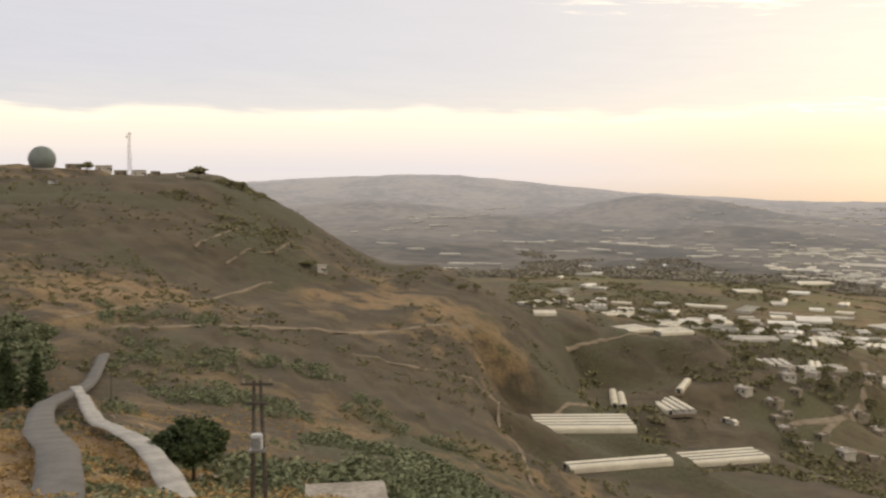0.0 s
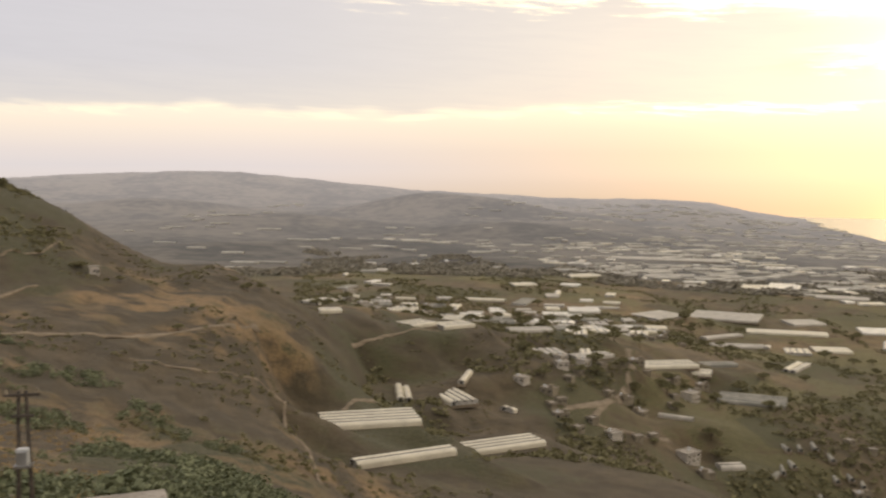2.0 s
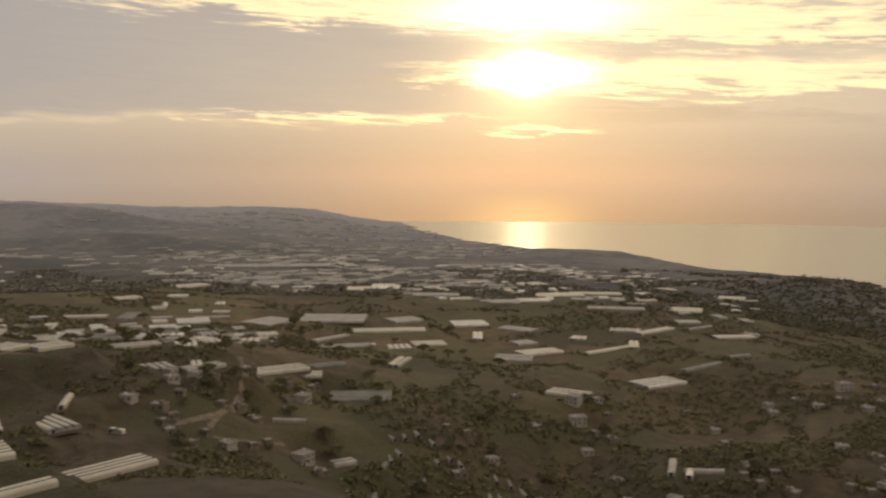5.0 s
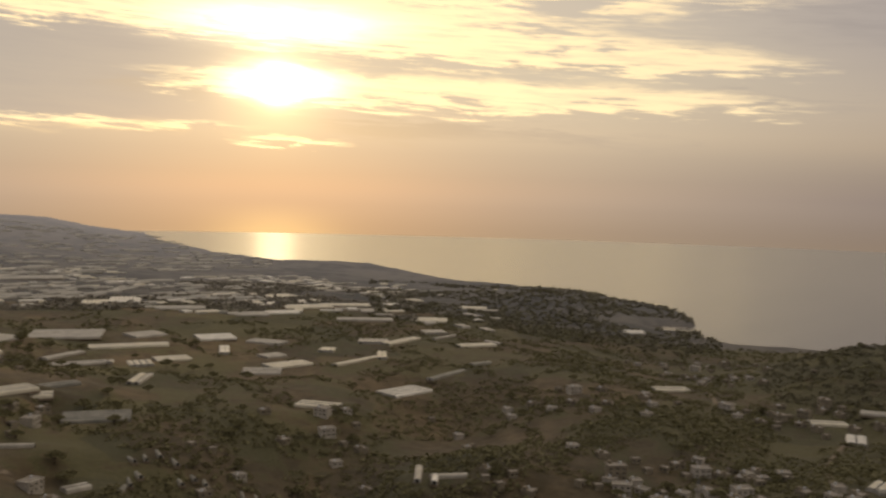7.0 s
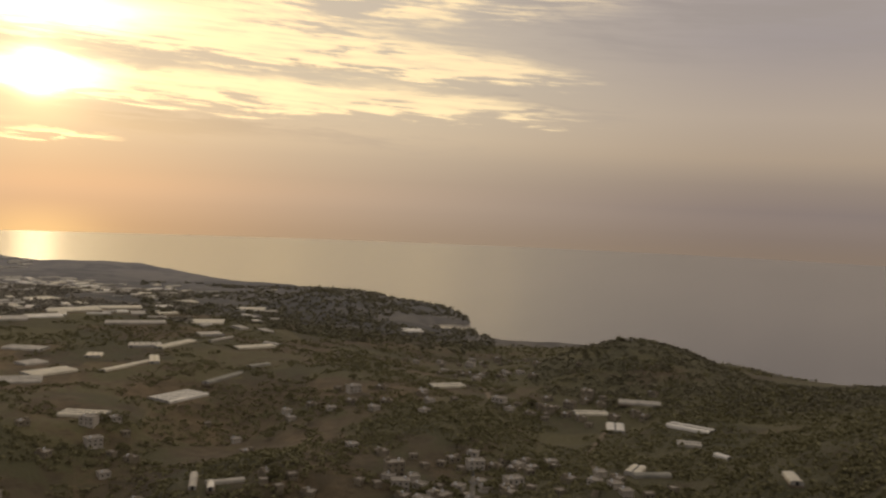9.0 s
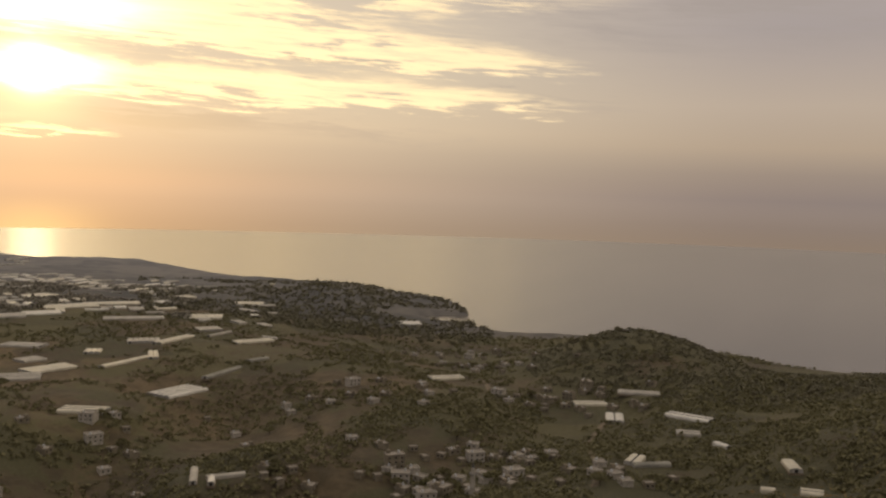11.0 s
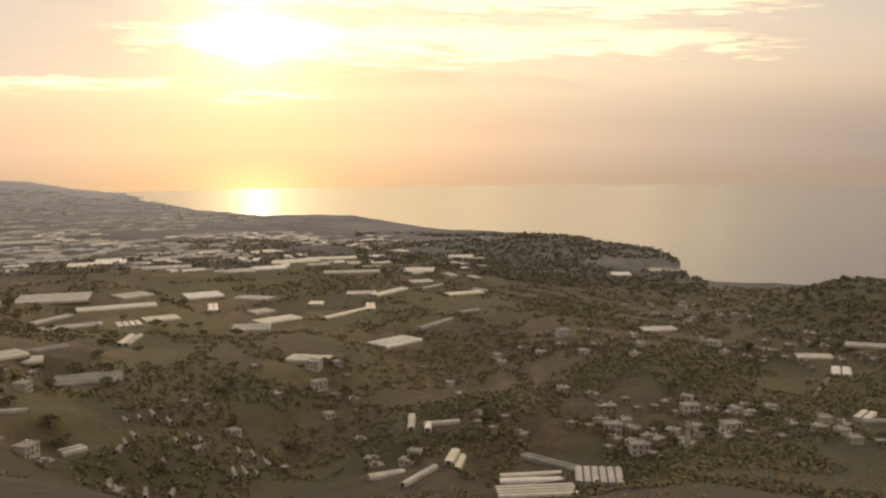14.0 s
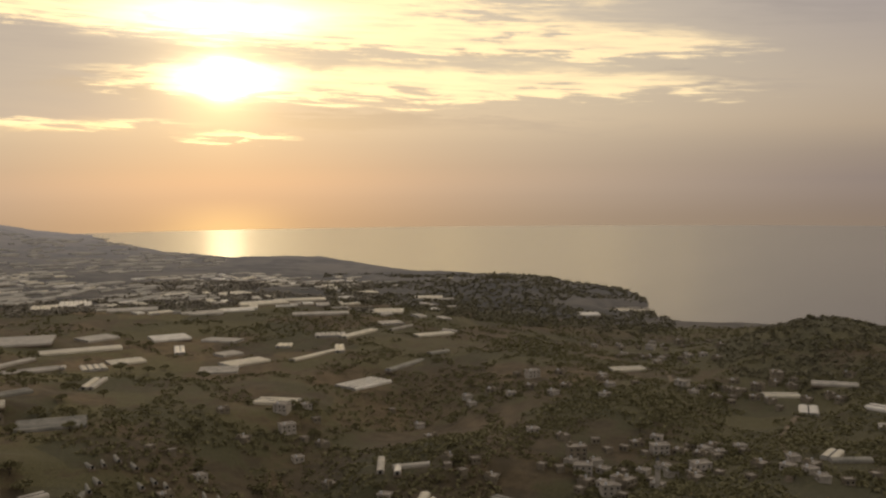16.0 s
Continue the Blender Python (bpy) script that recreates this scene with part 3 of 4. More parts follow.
NEAR_HOUSES = [(63, 421, -89, 44, 5, 4.9), (67, 355, -76, 42, 2, 4.0), (130, 448, -77, 51, 4, 4.4), (130, 535, 10, 33, 4, 4.4), (98, 536, -8, 36, 1, 4.0), (102, 532, -7, 30, 1, 4.0), (145, 564, -24, 31, 1, 4.2), (163, 530, -62, 3, 2, 5.6)]
VILLAGE_HOUSES = [(128, 639, -60, 22, 4, 5.0), (157, 647, -75, 25, 4, 4.8), (210, 881, 67, 41, 3, 4.1), (158, 975, -8, 42, 5, 4.6), (98, 995, -52, 33, 6, 4.9), (68, 631, -90, 15, 2, 6.0), (161, 911, -65, 16, 3, 4.9), (234, 709, 86, 35, 3, 5.1), (286, 742, -20, 27, 4, 4.5), (222, 635, -1, 25, 5, 5.2), (257, 637, -80, 31, 3, 4.9), (257, 647, -19, 22, 2, 4.0), (355, 986, 75, 28, 4, 4.2), (400, 1015, 72, 36, 7, 4.5), (331, 817, -75, 20, 4, 4.3), (347, 939, 78, 32, 2, 5.6), (530, 1354, -83, 55, 7, 4.6), (386, 1199, -90, 32, 6, 4.5)]
PLAIN_HOUSES = [(635, 738, 45, 39, 5, 6.2), (680, 750, 77, 48, 4, 6.5), (567, 585, 23, 37, 3, 6.6), (596, 836, 68, 36, 4, 6.3), (746, 712, -88, 70, 1, 8.5), (845, 779, -47, 25, 6, 6.1), (871, 757, -85, 66, 2, 6.6), (787, 712, -47, 43, 2, 5.4), (675, 849, -38, 48, 2, 5.7), (711, 912, 64, 43, 6, 6.4), (747, 860, 20, 45, 3, 7.4), (702, 800, 80, 25, 4, 5.7), (771, 783, -53, 22, 3, 5.8), (497, 751, -50, 41, 1, 6.4), (501, 745, -51, 43, 1, 5.8), (387, 705, 82, 48, 2, 6.6)]
PLAIN_HOUSES_B = [(360, 672, 59, 23, 3, 5.7), (501, 884, -77, 49, 2, 5.2), (496, 847, 69, 51, 2, 7.3), (572, 1000, 53, 78, 9, 6.5), (597, 916, 61, 84, 3, 7.4), (653, 969, 83, 39, 5, 7.0), (791, 1396, -34, 47, 7, 6.1), (753, 1241, -34, 59, 6, 6.1), (806, 1247, -35, 70, 7, 6.5), (975, 1251, 76, 73, 3, 7.1), (1059, 1195, 82, 55, 6, 6.4), (998, 1059, 62, 74, 6, 6.3), (1073, 1053, 51, 80, 4, 7.0), (1063, 866, 36, 45, 6, 6.7), (969, 911, 44, 78, 3, 7.4), (865, 1028, 50, 46, 5, 6.8)]
PLAIN_HOUSES_C = [(820, 1130, 51, 68, 5, 6.0), (763, 599, -85, 64, 1, 8.5), (823, 601, 76, 26, 1, 8.1), (945, 748, -88, 46, 1, 4.0), (1296, 966, 35, 48, 5, 6.5), (881, 407, 45, 35, 3, 5.7), (1384, 708, 36, 36, 5, 6.5), (809, 210, -74, 29, 2, 7.9), (883, 207, 16, 39, 2, 6.6), (850, 245, 32, 31, 2, 7.1)]
LOW_HOUSES = [(449, 281, 42, 46, 4, 4.2), (482, 401, -52, 32, 1, 4.9), (480, 385, -54, 16, 1, 4.5), (492, 383, 51, 25, 1, 4.8), (456, 347, -64, 24, 1, 6.2), (457, 342, -63, 26, 1, 5.7), (418, 368, 61, 23, 1, 7.2), (420, 344, -84, 36, 1, 4.2), (495, 298, -4, 45, 2, 4.0), (473, 300, 44, 38, 1, 4.3), (465, 294, 41, 39, 1, 6.0), (489, 262, -59, 27, 6, 4.7)]
SPUR_HOUSES = [(783, 141, -11, 37, 2, 7.7), (731, 132, 15, 18, 2, 6.4), (693, 101, -35, 13, 1, 5.8), (596, 46, -71, 21, 1, 7.9), (546, 31, 6, 12, 2, 5.2), (624, 136, 36, 26, 1, 6.9), (629, 148, 89, 20, 2, 5.2), (557, 55, 9, 8, 1, 6.7)]
WEST_HOUSES = [(334, 679, 86, 52, 4, 5.7), (484, 997, -70, 51, 7, 6.5), (844, 1713, 61, 220, 9, 6.1), (292, 571, 48, 23, 1, 4.0), (300, 514, 83, 15, 2, 5.0)]
SITES = NEAR_HOUSES + VILLAGE_HOUSES + PLAIN_HOUSES + PLAIN_HOUSES_B + PLAIN_HOUSES_C + LOW_HOUSES + SPUR_HOUSES + WEST_HOUSES
# more of the same over the coastal plain, between the ones that stand out
dice = random.Random(7)
taken = [(s[0], s[1], max(s[3], s[4] * s[5])) for s in SITES]
tries = 0
while len(SITES) < 440 and tries < 30000:
    tries += 1
    b, d = radians(dice.uniform(-64, -7)), 720 + 1550 * dice.random() ** 1.1
    if math.degrees(b) < -55 or math.degrees(b) < -49 and dice.random() < 0.8 or math.degrees(b) > -19 and d > 1060 and dice.random() < 0.9 or math.degrees(b) < -34 and d < 900 or math.degrees(b) < -50 and d < 1150:
        continue
    x, y = -math.sin(b) * d, math.cos(b) * d
    if rough(np.array([x]), np.array([y]), 230, 2, 77)[0] < -0.12 or on_ground(x, y) > 92 or on_ground(x, y) < 3:
        continue
    small = math.degrees(b) > -26 and d < 1060
    long, bays = (dice.choice((10, 13, 17, 22)), dice.choice((1, 2, 2, 3))) if small else (dice.choice((12, 16, 20, 26, 32, 40, 48)), dice.choice((1, 2, 2, 3, 4, 5)))
    lie = 70 + 40 * float(rough(np.array([x]), np.array([y]), 300, 1, 78)[0])
    turn = lie + dice.uniform(-12, 12) + (90 if dice.random() < 0.3 else 0)
    reach = max(long, bays * 6.0)
    if all(math.hypot(x - p, y - q) > 0.42 * (reach + r) for p, q, r in taken):
        taken.append((x, y, reach))
        SITES.append((x, y, turn, long, bays, 6.0))
PADS.extend([pad(*s) for s in SITES if math.hypot(s[0], s[1]) < 1500])

FAR_EDGE = 1480.0
ground = ground_ring("ground", np.concatenate([[0.02, 1, 3], np.geomspace(6, FAR_EDGE, 400)]), M_LAND)
tagged(ground, "dry terraced hillside falling to a dark green valley", "ground", kind="structure")
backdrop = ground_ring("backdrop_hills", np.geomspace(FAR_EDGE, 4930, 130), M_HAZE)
tagged(backdrop, "dim hazy hills and coast beyond the plain", "backdrop", kind="structure")

bm = bmesh.new()
bmesh.ops.create_circle(bm, cap_ends=True, segments=160, radius=4940)
me = bpy.data.meshes.new("water")
bm.to_mesh(me)
bm.free()
me.materials.append(M_SEA)
water = tagged(new("water", me), "calm grey evening sea with a warm sun glint", "sea", kind="structure")


TONES = ("clean pale plastic", "freshly whitened plastic", "old weathered plastic", "dull grey netting")
dice = random.Random(31)
for k, (x, y, turn, length, bays, width) in enumerate(SITES):
    tone = 0 if k < len(NEAR_HOUSES) else dice.choices(range(4), (4, 2, 5, 2.5) if k > 90 else (5, 3, 4, 0.4))[0]
    cover = TONES[tone]
    greenhouse(x, y, turn, length, bays, width, (f"single polytunnel of {cover} on farmland" if bays == 1 else f"greenhouse of {cover} with arched bays"), tone=tone)


# low crop tunnels, in rows that run down the near fields
dice = random.Random(17)
for field, (cx, cy) in enumerate(((395, 480), (330, 478), (360, 520))):
    lie = math.degrees(math.atan2(cy, cx)) - 90 + (8, -6, 14)[field]
    c, w = math.cos(radians(lie)), math.sin(radians(lie))
    for row in range(2):
        for k in range(6):
            u, v = (k - 2.5) * 8.5 + dice.uniform(-1.5, 1.5), (row - 0.5) * 26 + dice.uniform(-6, 6)
            x, y = cx + c * u - w * v, cy + w * u + c * v
            if dice.random() < 0.62 and all(math.hypot(x - p, y - q) > 0.5 * (r + 7) for p, q, r in taken if r != 8):
                taken.append((x, y, 8))
                greenhouse(x, y, lie + dice.uniform(-7, 7), dice.choice((12, 16, 21)), 1, dice.choice((2.6, 3.2, 3.8)), "low weathered crop tunnel in a small field", True, "crop tunnels")


def quads(name, corners, material, label, category, kind="stuff"):
    """One object of many loose four-cornered faces: corners is an array (n, 4, 3)."""
    n = len(corners)
    me = bpy.data.meshes.new(name)
    me.vertices.add(n * 4)
    me.vertices.foreach_set("co", np.ascontiguousarray(corners, dtype=np.float32).ravel())
    me.loops.add(n * 4)
    me.loops.foreach_set("vertex_index", np.arange(n * 4, dtype=np.int32))
    me.polygons.add(n)
    me.polygons.foreach_set("loop_start", np.arange(0, n * 4, 4, dtype=np.int32))
    me.polygons.foreach_set("loop_total", np.full(n, 4, dtype=np.int32))
    me.update(calc_edges=True)
    me.materials.append(material)
    return tagged(new(name, me), label, category, kind=kind) if kind else me


def far_greenhouses():
    """Greenhouses too far off to tell their bays apart, low arched roofs in rows."""
    rng = np.random.default_rng(5)
    out = []
    count = 0
    while count < 520:
        b, d = radians(rng.uniform(-41, 6)), 1500 + 2900 * rng.random() ** 1.2
        x, y = -math.sin(b) * d, math.cos(b) * d
        if rough(np.array([x]), np.array([y]), 420, 3, 55)[0] < 0.10 + (0.3 if math.degrees(b) > -21 else 0.0) or rng.random() < (0.75 if math.degrees(b) > -21 else 0.3):
            continue
        z = on_ground(x, y)
        if z < 2 or z > 125:
            continue
        count += 1
        turn, long, bays = rng.normal(80, 14), rng.uniform(16, 58), int(rng.integers(1, 4))
        c, s = math.cos(radians(turn)), math.sin(radians(turn))
        arc = [(-3.2, 0.3), (-3.2, 2.6), (-1.6, 3.9), (1.6, 3.9), (3.2, 2.6), (3.2, 0.3)]
        for k in range(bays):
            u0 = (k - bays / 2 + 0.5) * 6.4
            for (a, h), (a2, h2) in zip(arc, arc[1:]):
                out.append([(x + c * (u0 + p) - s * q, y + s * (u0 + p) + c * q, z + r) for p, q, r in ((a, -long / 2, h), (a2, -long / 2, h2), (a2, long / 2, h2), (a, long / 2, h))])
            for e in (-long / 2, long / 2):
                out.append([(x + c * (u0 + p) - s * e, y + s * (u0 + p) + c * e, z + r) for p, r in ((-3.2, 0.0), (3.2, 0.0), (2.4, 3.3), (-2.4, 3.3))])
    quads("distant_greenhouses", np.array(out), M_FARFILM, "rows of pale greenhouses far across the hazy plain", "greenhouses")


far_greenhouses()


# ---- tracks and roads ----
ROADS = []


def ribbon(name, points, width, material, label, lift=0.22, category="track", ragged=1.0):
    pts = [Vector((x, y)) for x, y in points]
    line = []
    for k in range(len(pts) - 1):
        p0, p1, p2, p3 = pts[max(k - 1, 0)], pts[k], pts[k + 1], pts[min(k + 2, len(pts) - 1)]
        steps = max(2, int((p2 - p1).length / 2.5))
        for i in range(steps):
            u = i / steps
            line.append(0.5 * ((2 * p1) + (p2 - p0) * u + (2 * p0 - 5 * p1 + 4 * p2 - p3) * u * u + (3 * p1 - p0 - 3 * p2 + p3) * u ** 3))
    line.append(pts[-1])
    ROADS.extend((p.x, p.y, width / 2) for p in line[::2] if p.length < 330)
    bm = bmesh.new()
    rows = []
    flat = []
    for k, p in enumerate(line):
        t = (line[min(k + 1, len(line) - 1)] - line[max(k - 1, 0)]).normalized()
        side = Vector((-t.y, t.x))
        w = width / 2 * (1 + ragged * (0.12 * math.sin(k * 1.7) + 0.08 * math.sin(k * 0.61)))
        for o, drop in ((-1.0, -0.5), (-0.97, 0.0), (-0.4, 0.05), (0.4, 0.05), (0.97, 0.0), (1.0, -0.5)):
            q = p + side * (o * w)
            flat.append((q.x, q.y, lift + drop))
    flat = np.array(flat)
    flat[:, 2] += np.concatenate([height(c[:, 0], c[:, 1]) for c in np.array_split(flat, max(1, len(flat) // 120))])
    profile = flat[:, 2].reshape(-1, 6)
    # a made way rides over the small lumps
    mean = profile.mean(1)
    soft = np.convolve(np.pad(mean, 6, mode="edge"), np.ones(13) / 13, mode="valid")
    if category == "road":
        high = np.max([np.roll(np.pad(mean, 6, mode="edge"), k)[6:-6] for k in range(-5, 6)], 0)
        soft = np.convolve(np.pad(high, 12, mode="edge"), np.ones(25) / 25, mode="valid") - 0.15
        profile += (soft - mean)[:, None]
    else:
        profile += (np.maximum(soft, mean - 0.1) - mean)[:, None]
    if category == "road":
        profile[:, 1:5] = profile[:, 1:5].mean(1)[:, None] + np.array((0.0, 0.05, 0.05, 0.0))
    flat[:, 2] = profile.ravel()
    made = [bm.verts.new(v) for v in flat.tolist()]
    rows = [made[k:k + 6] for k in range(0, len(made), 6)]
    for a, b in zip(rows, rows[1:]):
        for k in range(5):
            bm.faces.new((a[k], a[k + 1], b[k + 1], b[k]))
    me = mesh_of(name, bm, material)
    me.shade_smooth()
    return tagged(new(name, me), label, category, kind="structure")


ribbon("road_asphalt", [(-97, 268), (-87, 232), (-78, 197), (-61, 144), (-50, 116), (-38, 88), (-29, 70), (-21, 50)], 3.1, M_ASPHALT, "narrow worn grey asphalt road", 0.24, "road", 0.25)
ribbon("road_concrete", [(-80, 203), (-69, 178), (-49, 130), (-39, 110), (-31, 94), (-25, 81), (-17, 62)], 2.1, M_CONCRETE, "pale concrete lane with broken edges", 0.25, "road", 0.6)
for course, w in (([(-104, 295), (-87, 320), (-66, 361), (-38, 389), (-23, 415), (15, 460)], 2.6), ([(-119, 294), (-113, 323), (-102, 351), (-90, 437), (-83, 456)], 1.3), ([(-123, 469), (-119, 494), (-112, 526)], 1.2),
                  ([(-106, 463), (-100, 489), (-90, 498), (-86, 544)], 0.9), ([(26, 420), (22, 370), (22, 338), (26, 309), (26, 265)], 1.3), ([(-35, 359), (-14, 368), (11, 391), (24, 410)], 1.2),
                  ([(75, 574), (99, 598), (142, 627)], 1.8), ([(26, 413), (45, 425), (75, 483)], 2.2), ([(322, 718), (306, 666), (270, 601), (240, 565), (204, 543)], 5.0), ([(240, 565), (219, 534), (241, 531), (271, 537)], 4.0),
                  ([(799, 214), (723, 207), (598, 166), (559, 156)], 4.5), ([(831, 336), (900, 372), (1005, 428), (1100, 480)], 5.0)):
    ribbon("dirt_track", course, w, M_TRACK, "pale dirt track along the dry slope", 0.16)


# ---- houses ----
def dwelling(wide, deep, storeys, wall, tank=True, stair=True):
    """A flat-roofed concrete house at the origin, its front towards -y."""
    home = new("house")
    tall = 3.1 * storeys
    bm = bmesh.new()
    box(bm, -wide / 2, wide / 2, -deep / 2, deep / 2, -2.5, tall)
    part("wall", bm, wall, home)
    bm = bmesh.new()
    box(bm, -wide / 2 - 0.35, wide / 2 + 0.35, -deep / 2 - 0.35, deep / 2 + 0.35, tall, tall + 0.25)
    roof = part("roof", bm, M_ROOF, home, "flat concrete roof")
    bm = bmesh.new()
    for x0, x1, y0, y1 in ((-wide / 2 - 0.3, wide / 2 + 0.3, -deep / 2 - 0.3, -deep / 2 - 0.12), (-wide / 2 - 0.3, wide / 2 + 0.3, deep / 2 + 0.12, deep / 2 + 0.3),
                           (-wide / 2 - 0.3, -wide / 2 - 0.12, -deep / 2 - 0.118, deep / 2 + 0.118), (wide / 2 + 0.12, wide / 2 + 0.3, -deep / 2 - 0.118, deep / 2 + 0.118)):
        box(bm, x0, x1, y0, y1, tall + 0.25, tall + 0.85)
    part("parapet", bm, wall, home)
    cols = max(2, int(wide / 3.4))
    bm = bmesh.new()
    box(bm, -0.6, 0.6, -0.05, 0.05, 0, 1.3)
    pane = mesh_of("window", bm, M_GLASS)
    bm = bmesh.new()
    box(bm, -0.75, 0.75, -0.10, 0.10, -0.12, 0.0)
    sill = mesh_of("sill", bm, M_CONCRETE)
    for s in range(storeys):
        for k in range(cols):
            x = -wide / 2 + wide * (k + 0.5) / cols
            for y in (-deep / 2, deep / 2):
                if s == 0 and k == 0 and y < 0:
                    continue
                w = shared("window", pane, home, (x, y, 3.1 * s + 1.0))
                shared("sill", sill, w)
    bm = bmesh.new()
    box(bm, -0.5, 0.5, -0.06, 0.06, 0, 2.1)
    shared("door", mesh_of("door", bm, M_DARK), home, (-wide / 2 + wide * 0.5 / cols, -deep / 2, 0))
    if storeys > 1:
        bm = bmesh.new()
        box(bm, -wide * 0.3, wide * 0.3, -deep / 2 - 1.3, -deep / 2 - 0.02, 3.0, 3.18)
        box(bm, -wide * 0.3, wide * 0.3, -deep / 2 - 1.3, -deep / 2 - 1.2, 3.18, 4.0)
        part("balcony", bm, wall, home)
    if tank:
        bm = bmesh.new()
        bmesh.ops.create_cone(bm, cap_ends=True, segments=14, radius1=0.75, radius2=0.75, depth=1.4, matrix=Matrix.Translation((wide * 0.25, deep * 0.2, tall + 1.2)))
        bmesh.ops.create_cone(bm, cap_ends=True, segments=14, radius1=0.75, radius2=0.25, depth=0.3, matrix=Matrix.Translation((wide * 0.25, deep * 0.2, tall + 2.05)))
        box(bm, wide * 0.25 - 0.7, wide * 0.25 + 0.7, deep * 0.2 - 0.7, deep * 0.2 + 0.7, tall + 0.25, tall + 0.5)
        part("water_tank", bm, M_TANK, home, "white rooftop water tank")
    if stair:
        bm = bmesh.new()
        box(bm, -wide * 0.4, -wide * 0.4 + 2.4, deep * 0.05, deep * 0.05 + 3.0, tall + 0.25, tall + 2.6)
        part("stair_head", bm, wall, home)
    return home


HOMES = [(dwelling(9, 8, 1, M_RENDER), "single-storey grey concrete house with flat roof"), (dwelling(11, 9, 2, M_RENDER), "two-storey grey concrete house with balcony"),
         (dwelling(12, 9, 2, M_WHITEWALL, stair=False), "two-storey pale plastered house with flat roof"), (dwelling(8, 7, 1, M_WHITEWALL, stair=False), "small pale plastered house with roof tank"),
         (dwelling(13, 10, 3, M_RENDER), "three-storey unfinished grey concrete house"), (dwelling(6, 5, 1, M_RENDER, tank=False, stair=False), "small grey block outbuilding among trees")]
for home, text in HOMES:
    tagged(home, text, "house", "village houses")
# hamlets: x, y, half-width, half-depth, how many
HAMLETS = [(558, 262, 34, 22, 24), (620, 300, 40, 14, 8), (640, 240, 34, 14, 7), (588, 150, 34, 26, 9), (850, 245, 42, 36, 17), (830, 300, 26, 20, 5), (1000, 428, 60, 70, 22), (1150, 530, 90, 60, 16),
           (400, 500, 60, 24, 6), (300, 500, 40, 26, 4), (526, 546, 46, 24, 9), (236, 600, 30, 34, 10), (215, 530, 34, 22, 8), (320, 640, 40, 26, 10), (445, 372, 22, 16, 4), (505, 352, 20, 14, 5),
           (655, 225, 16, 12, 3), (700, 470, 70, 50, 9), (760, 400, 60, 60, 9), (165, 960, 40, 50, 9), (350, 880, 60, 60, 12)]
dice = random.Random(21)
used = {}
spots = []
for cx, cy, ru, rv, count in HAMLETS:
    made, tries = 0, 0
    b = math.atan2(cy, cx)
    while made < count and tries < 400:
        tries += 1
        u, v = dice.gauss(0, 0.6) * rv, dice.gauss(0, 0.6) * ru
        x, y = cx + math.cos(b) * u - math.sin(b) * v, cy + math.sin(b) * u + math.cos(b) * v
        if any(math.hypot(x - p, y - q) < 11.5 for p, q in spots) or any(math.hypot(x - p, y - q) < 8 + 0.5 * r for p, q, r in taken):
            continue
        z = on_ground(x, y)
        if z < 2:
            continue
        made += 1
        spots.append((x, y))
        k = dice.choices(range(6), (6, 0.6, 0.7, 5, 0.1, 8))[0]
        m = pose(x, y, z + 0.1, 0, 0, dice.choice((20, 35, 110, 65, -30)) + dice.uniform(-8, 8) + math.degrees(b))
        if k in used:
            copy_thing(HOMES[k][0], m)
        else:
            HOMES[k][0].matrix_world = m
            used[k] = True
for k in range(6):
    if k not in used:
        HOMES[k][0].matrix_world = pose(840 + 14 * k, 262, on_ground(840 + 14 * k, 262), 0, 0, 30)


copy_thing(HOMES[4][0], pose(573, 302, on_ground(573, 302) + 0.1, 0, 0, -50))
copy_thing(HOMES[2][0], pose(556, 288, on_ground(556, 288) + 0.1, 0, 0, -62))


def minaret(x, y):
    """A square shaft with a gallery, a slimmer drum and a cone."""
    top = tagged(new("minaret"), "slim pale stone minaret among village houses", "tower")
    top.location = (x, y, on_ground(x, y))
    bm = bmesh.new()
    bmesh.ops.create_cone(bm, cap_ends=True, segments=8, radius1=1.9, radius2=1.6, depth=15, matrix=Matrix.Translation((0, 0, 6.0)))
    part("shaft", bm, M_WHITEWALL, top)
    bm = bmesh.new()
    bmesh.ops.create_cone(bm, cap_ends=True, segments=16, radius1=1.7, radius2=2.5, depth=0.8, matrix=Matrix.Translation((0, 0, 13.9)))
    gallery = part("gallery", bm, M_CONCRETE, top)
    for k in range(12):
        a = k * math.pi / 6
        bm = bmesh.new()
        box(bm, 2.25, 2.35, -0.45, 0.45, 14.3, 15.3)
        bmesh.ops.rotate(bm, verts=bm.verts[:], cent=(0, 0, 0), matrix=Matrix.Rotation(a, 3, "Z"))
        part("railing", bm, M_CONCRETE, gallery)
    bm = bmesh.new()
    bmesh.ops.create_cone(bm, cap_ends=True, segments=12, radius1=1.15, radius2=1.1, depth=4.4, matrix=Matrix.Translation((0, 0, 16.5)))
    part("drum", bm, M_WHITEWALL, top)
    bm = bmesh.new()
    bmesh.ops.create_cone(bm, cap_ends=True, segments=12, radius1=1.35, radius2=0.05, depth=3.2, matrix=Matrix.Translation((0, 0, 20.3)))
    part("cap", bm, M_GUTTER, top, "dark pointed cap")


minaret(543, 230)


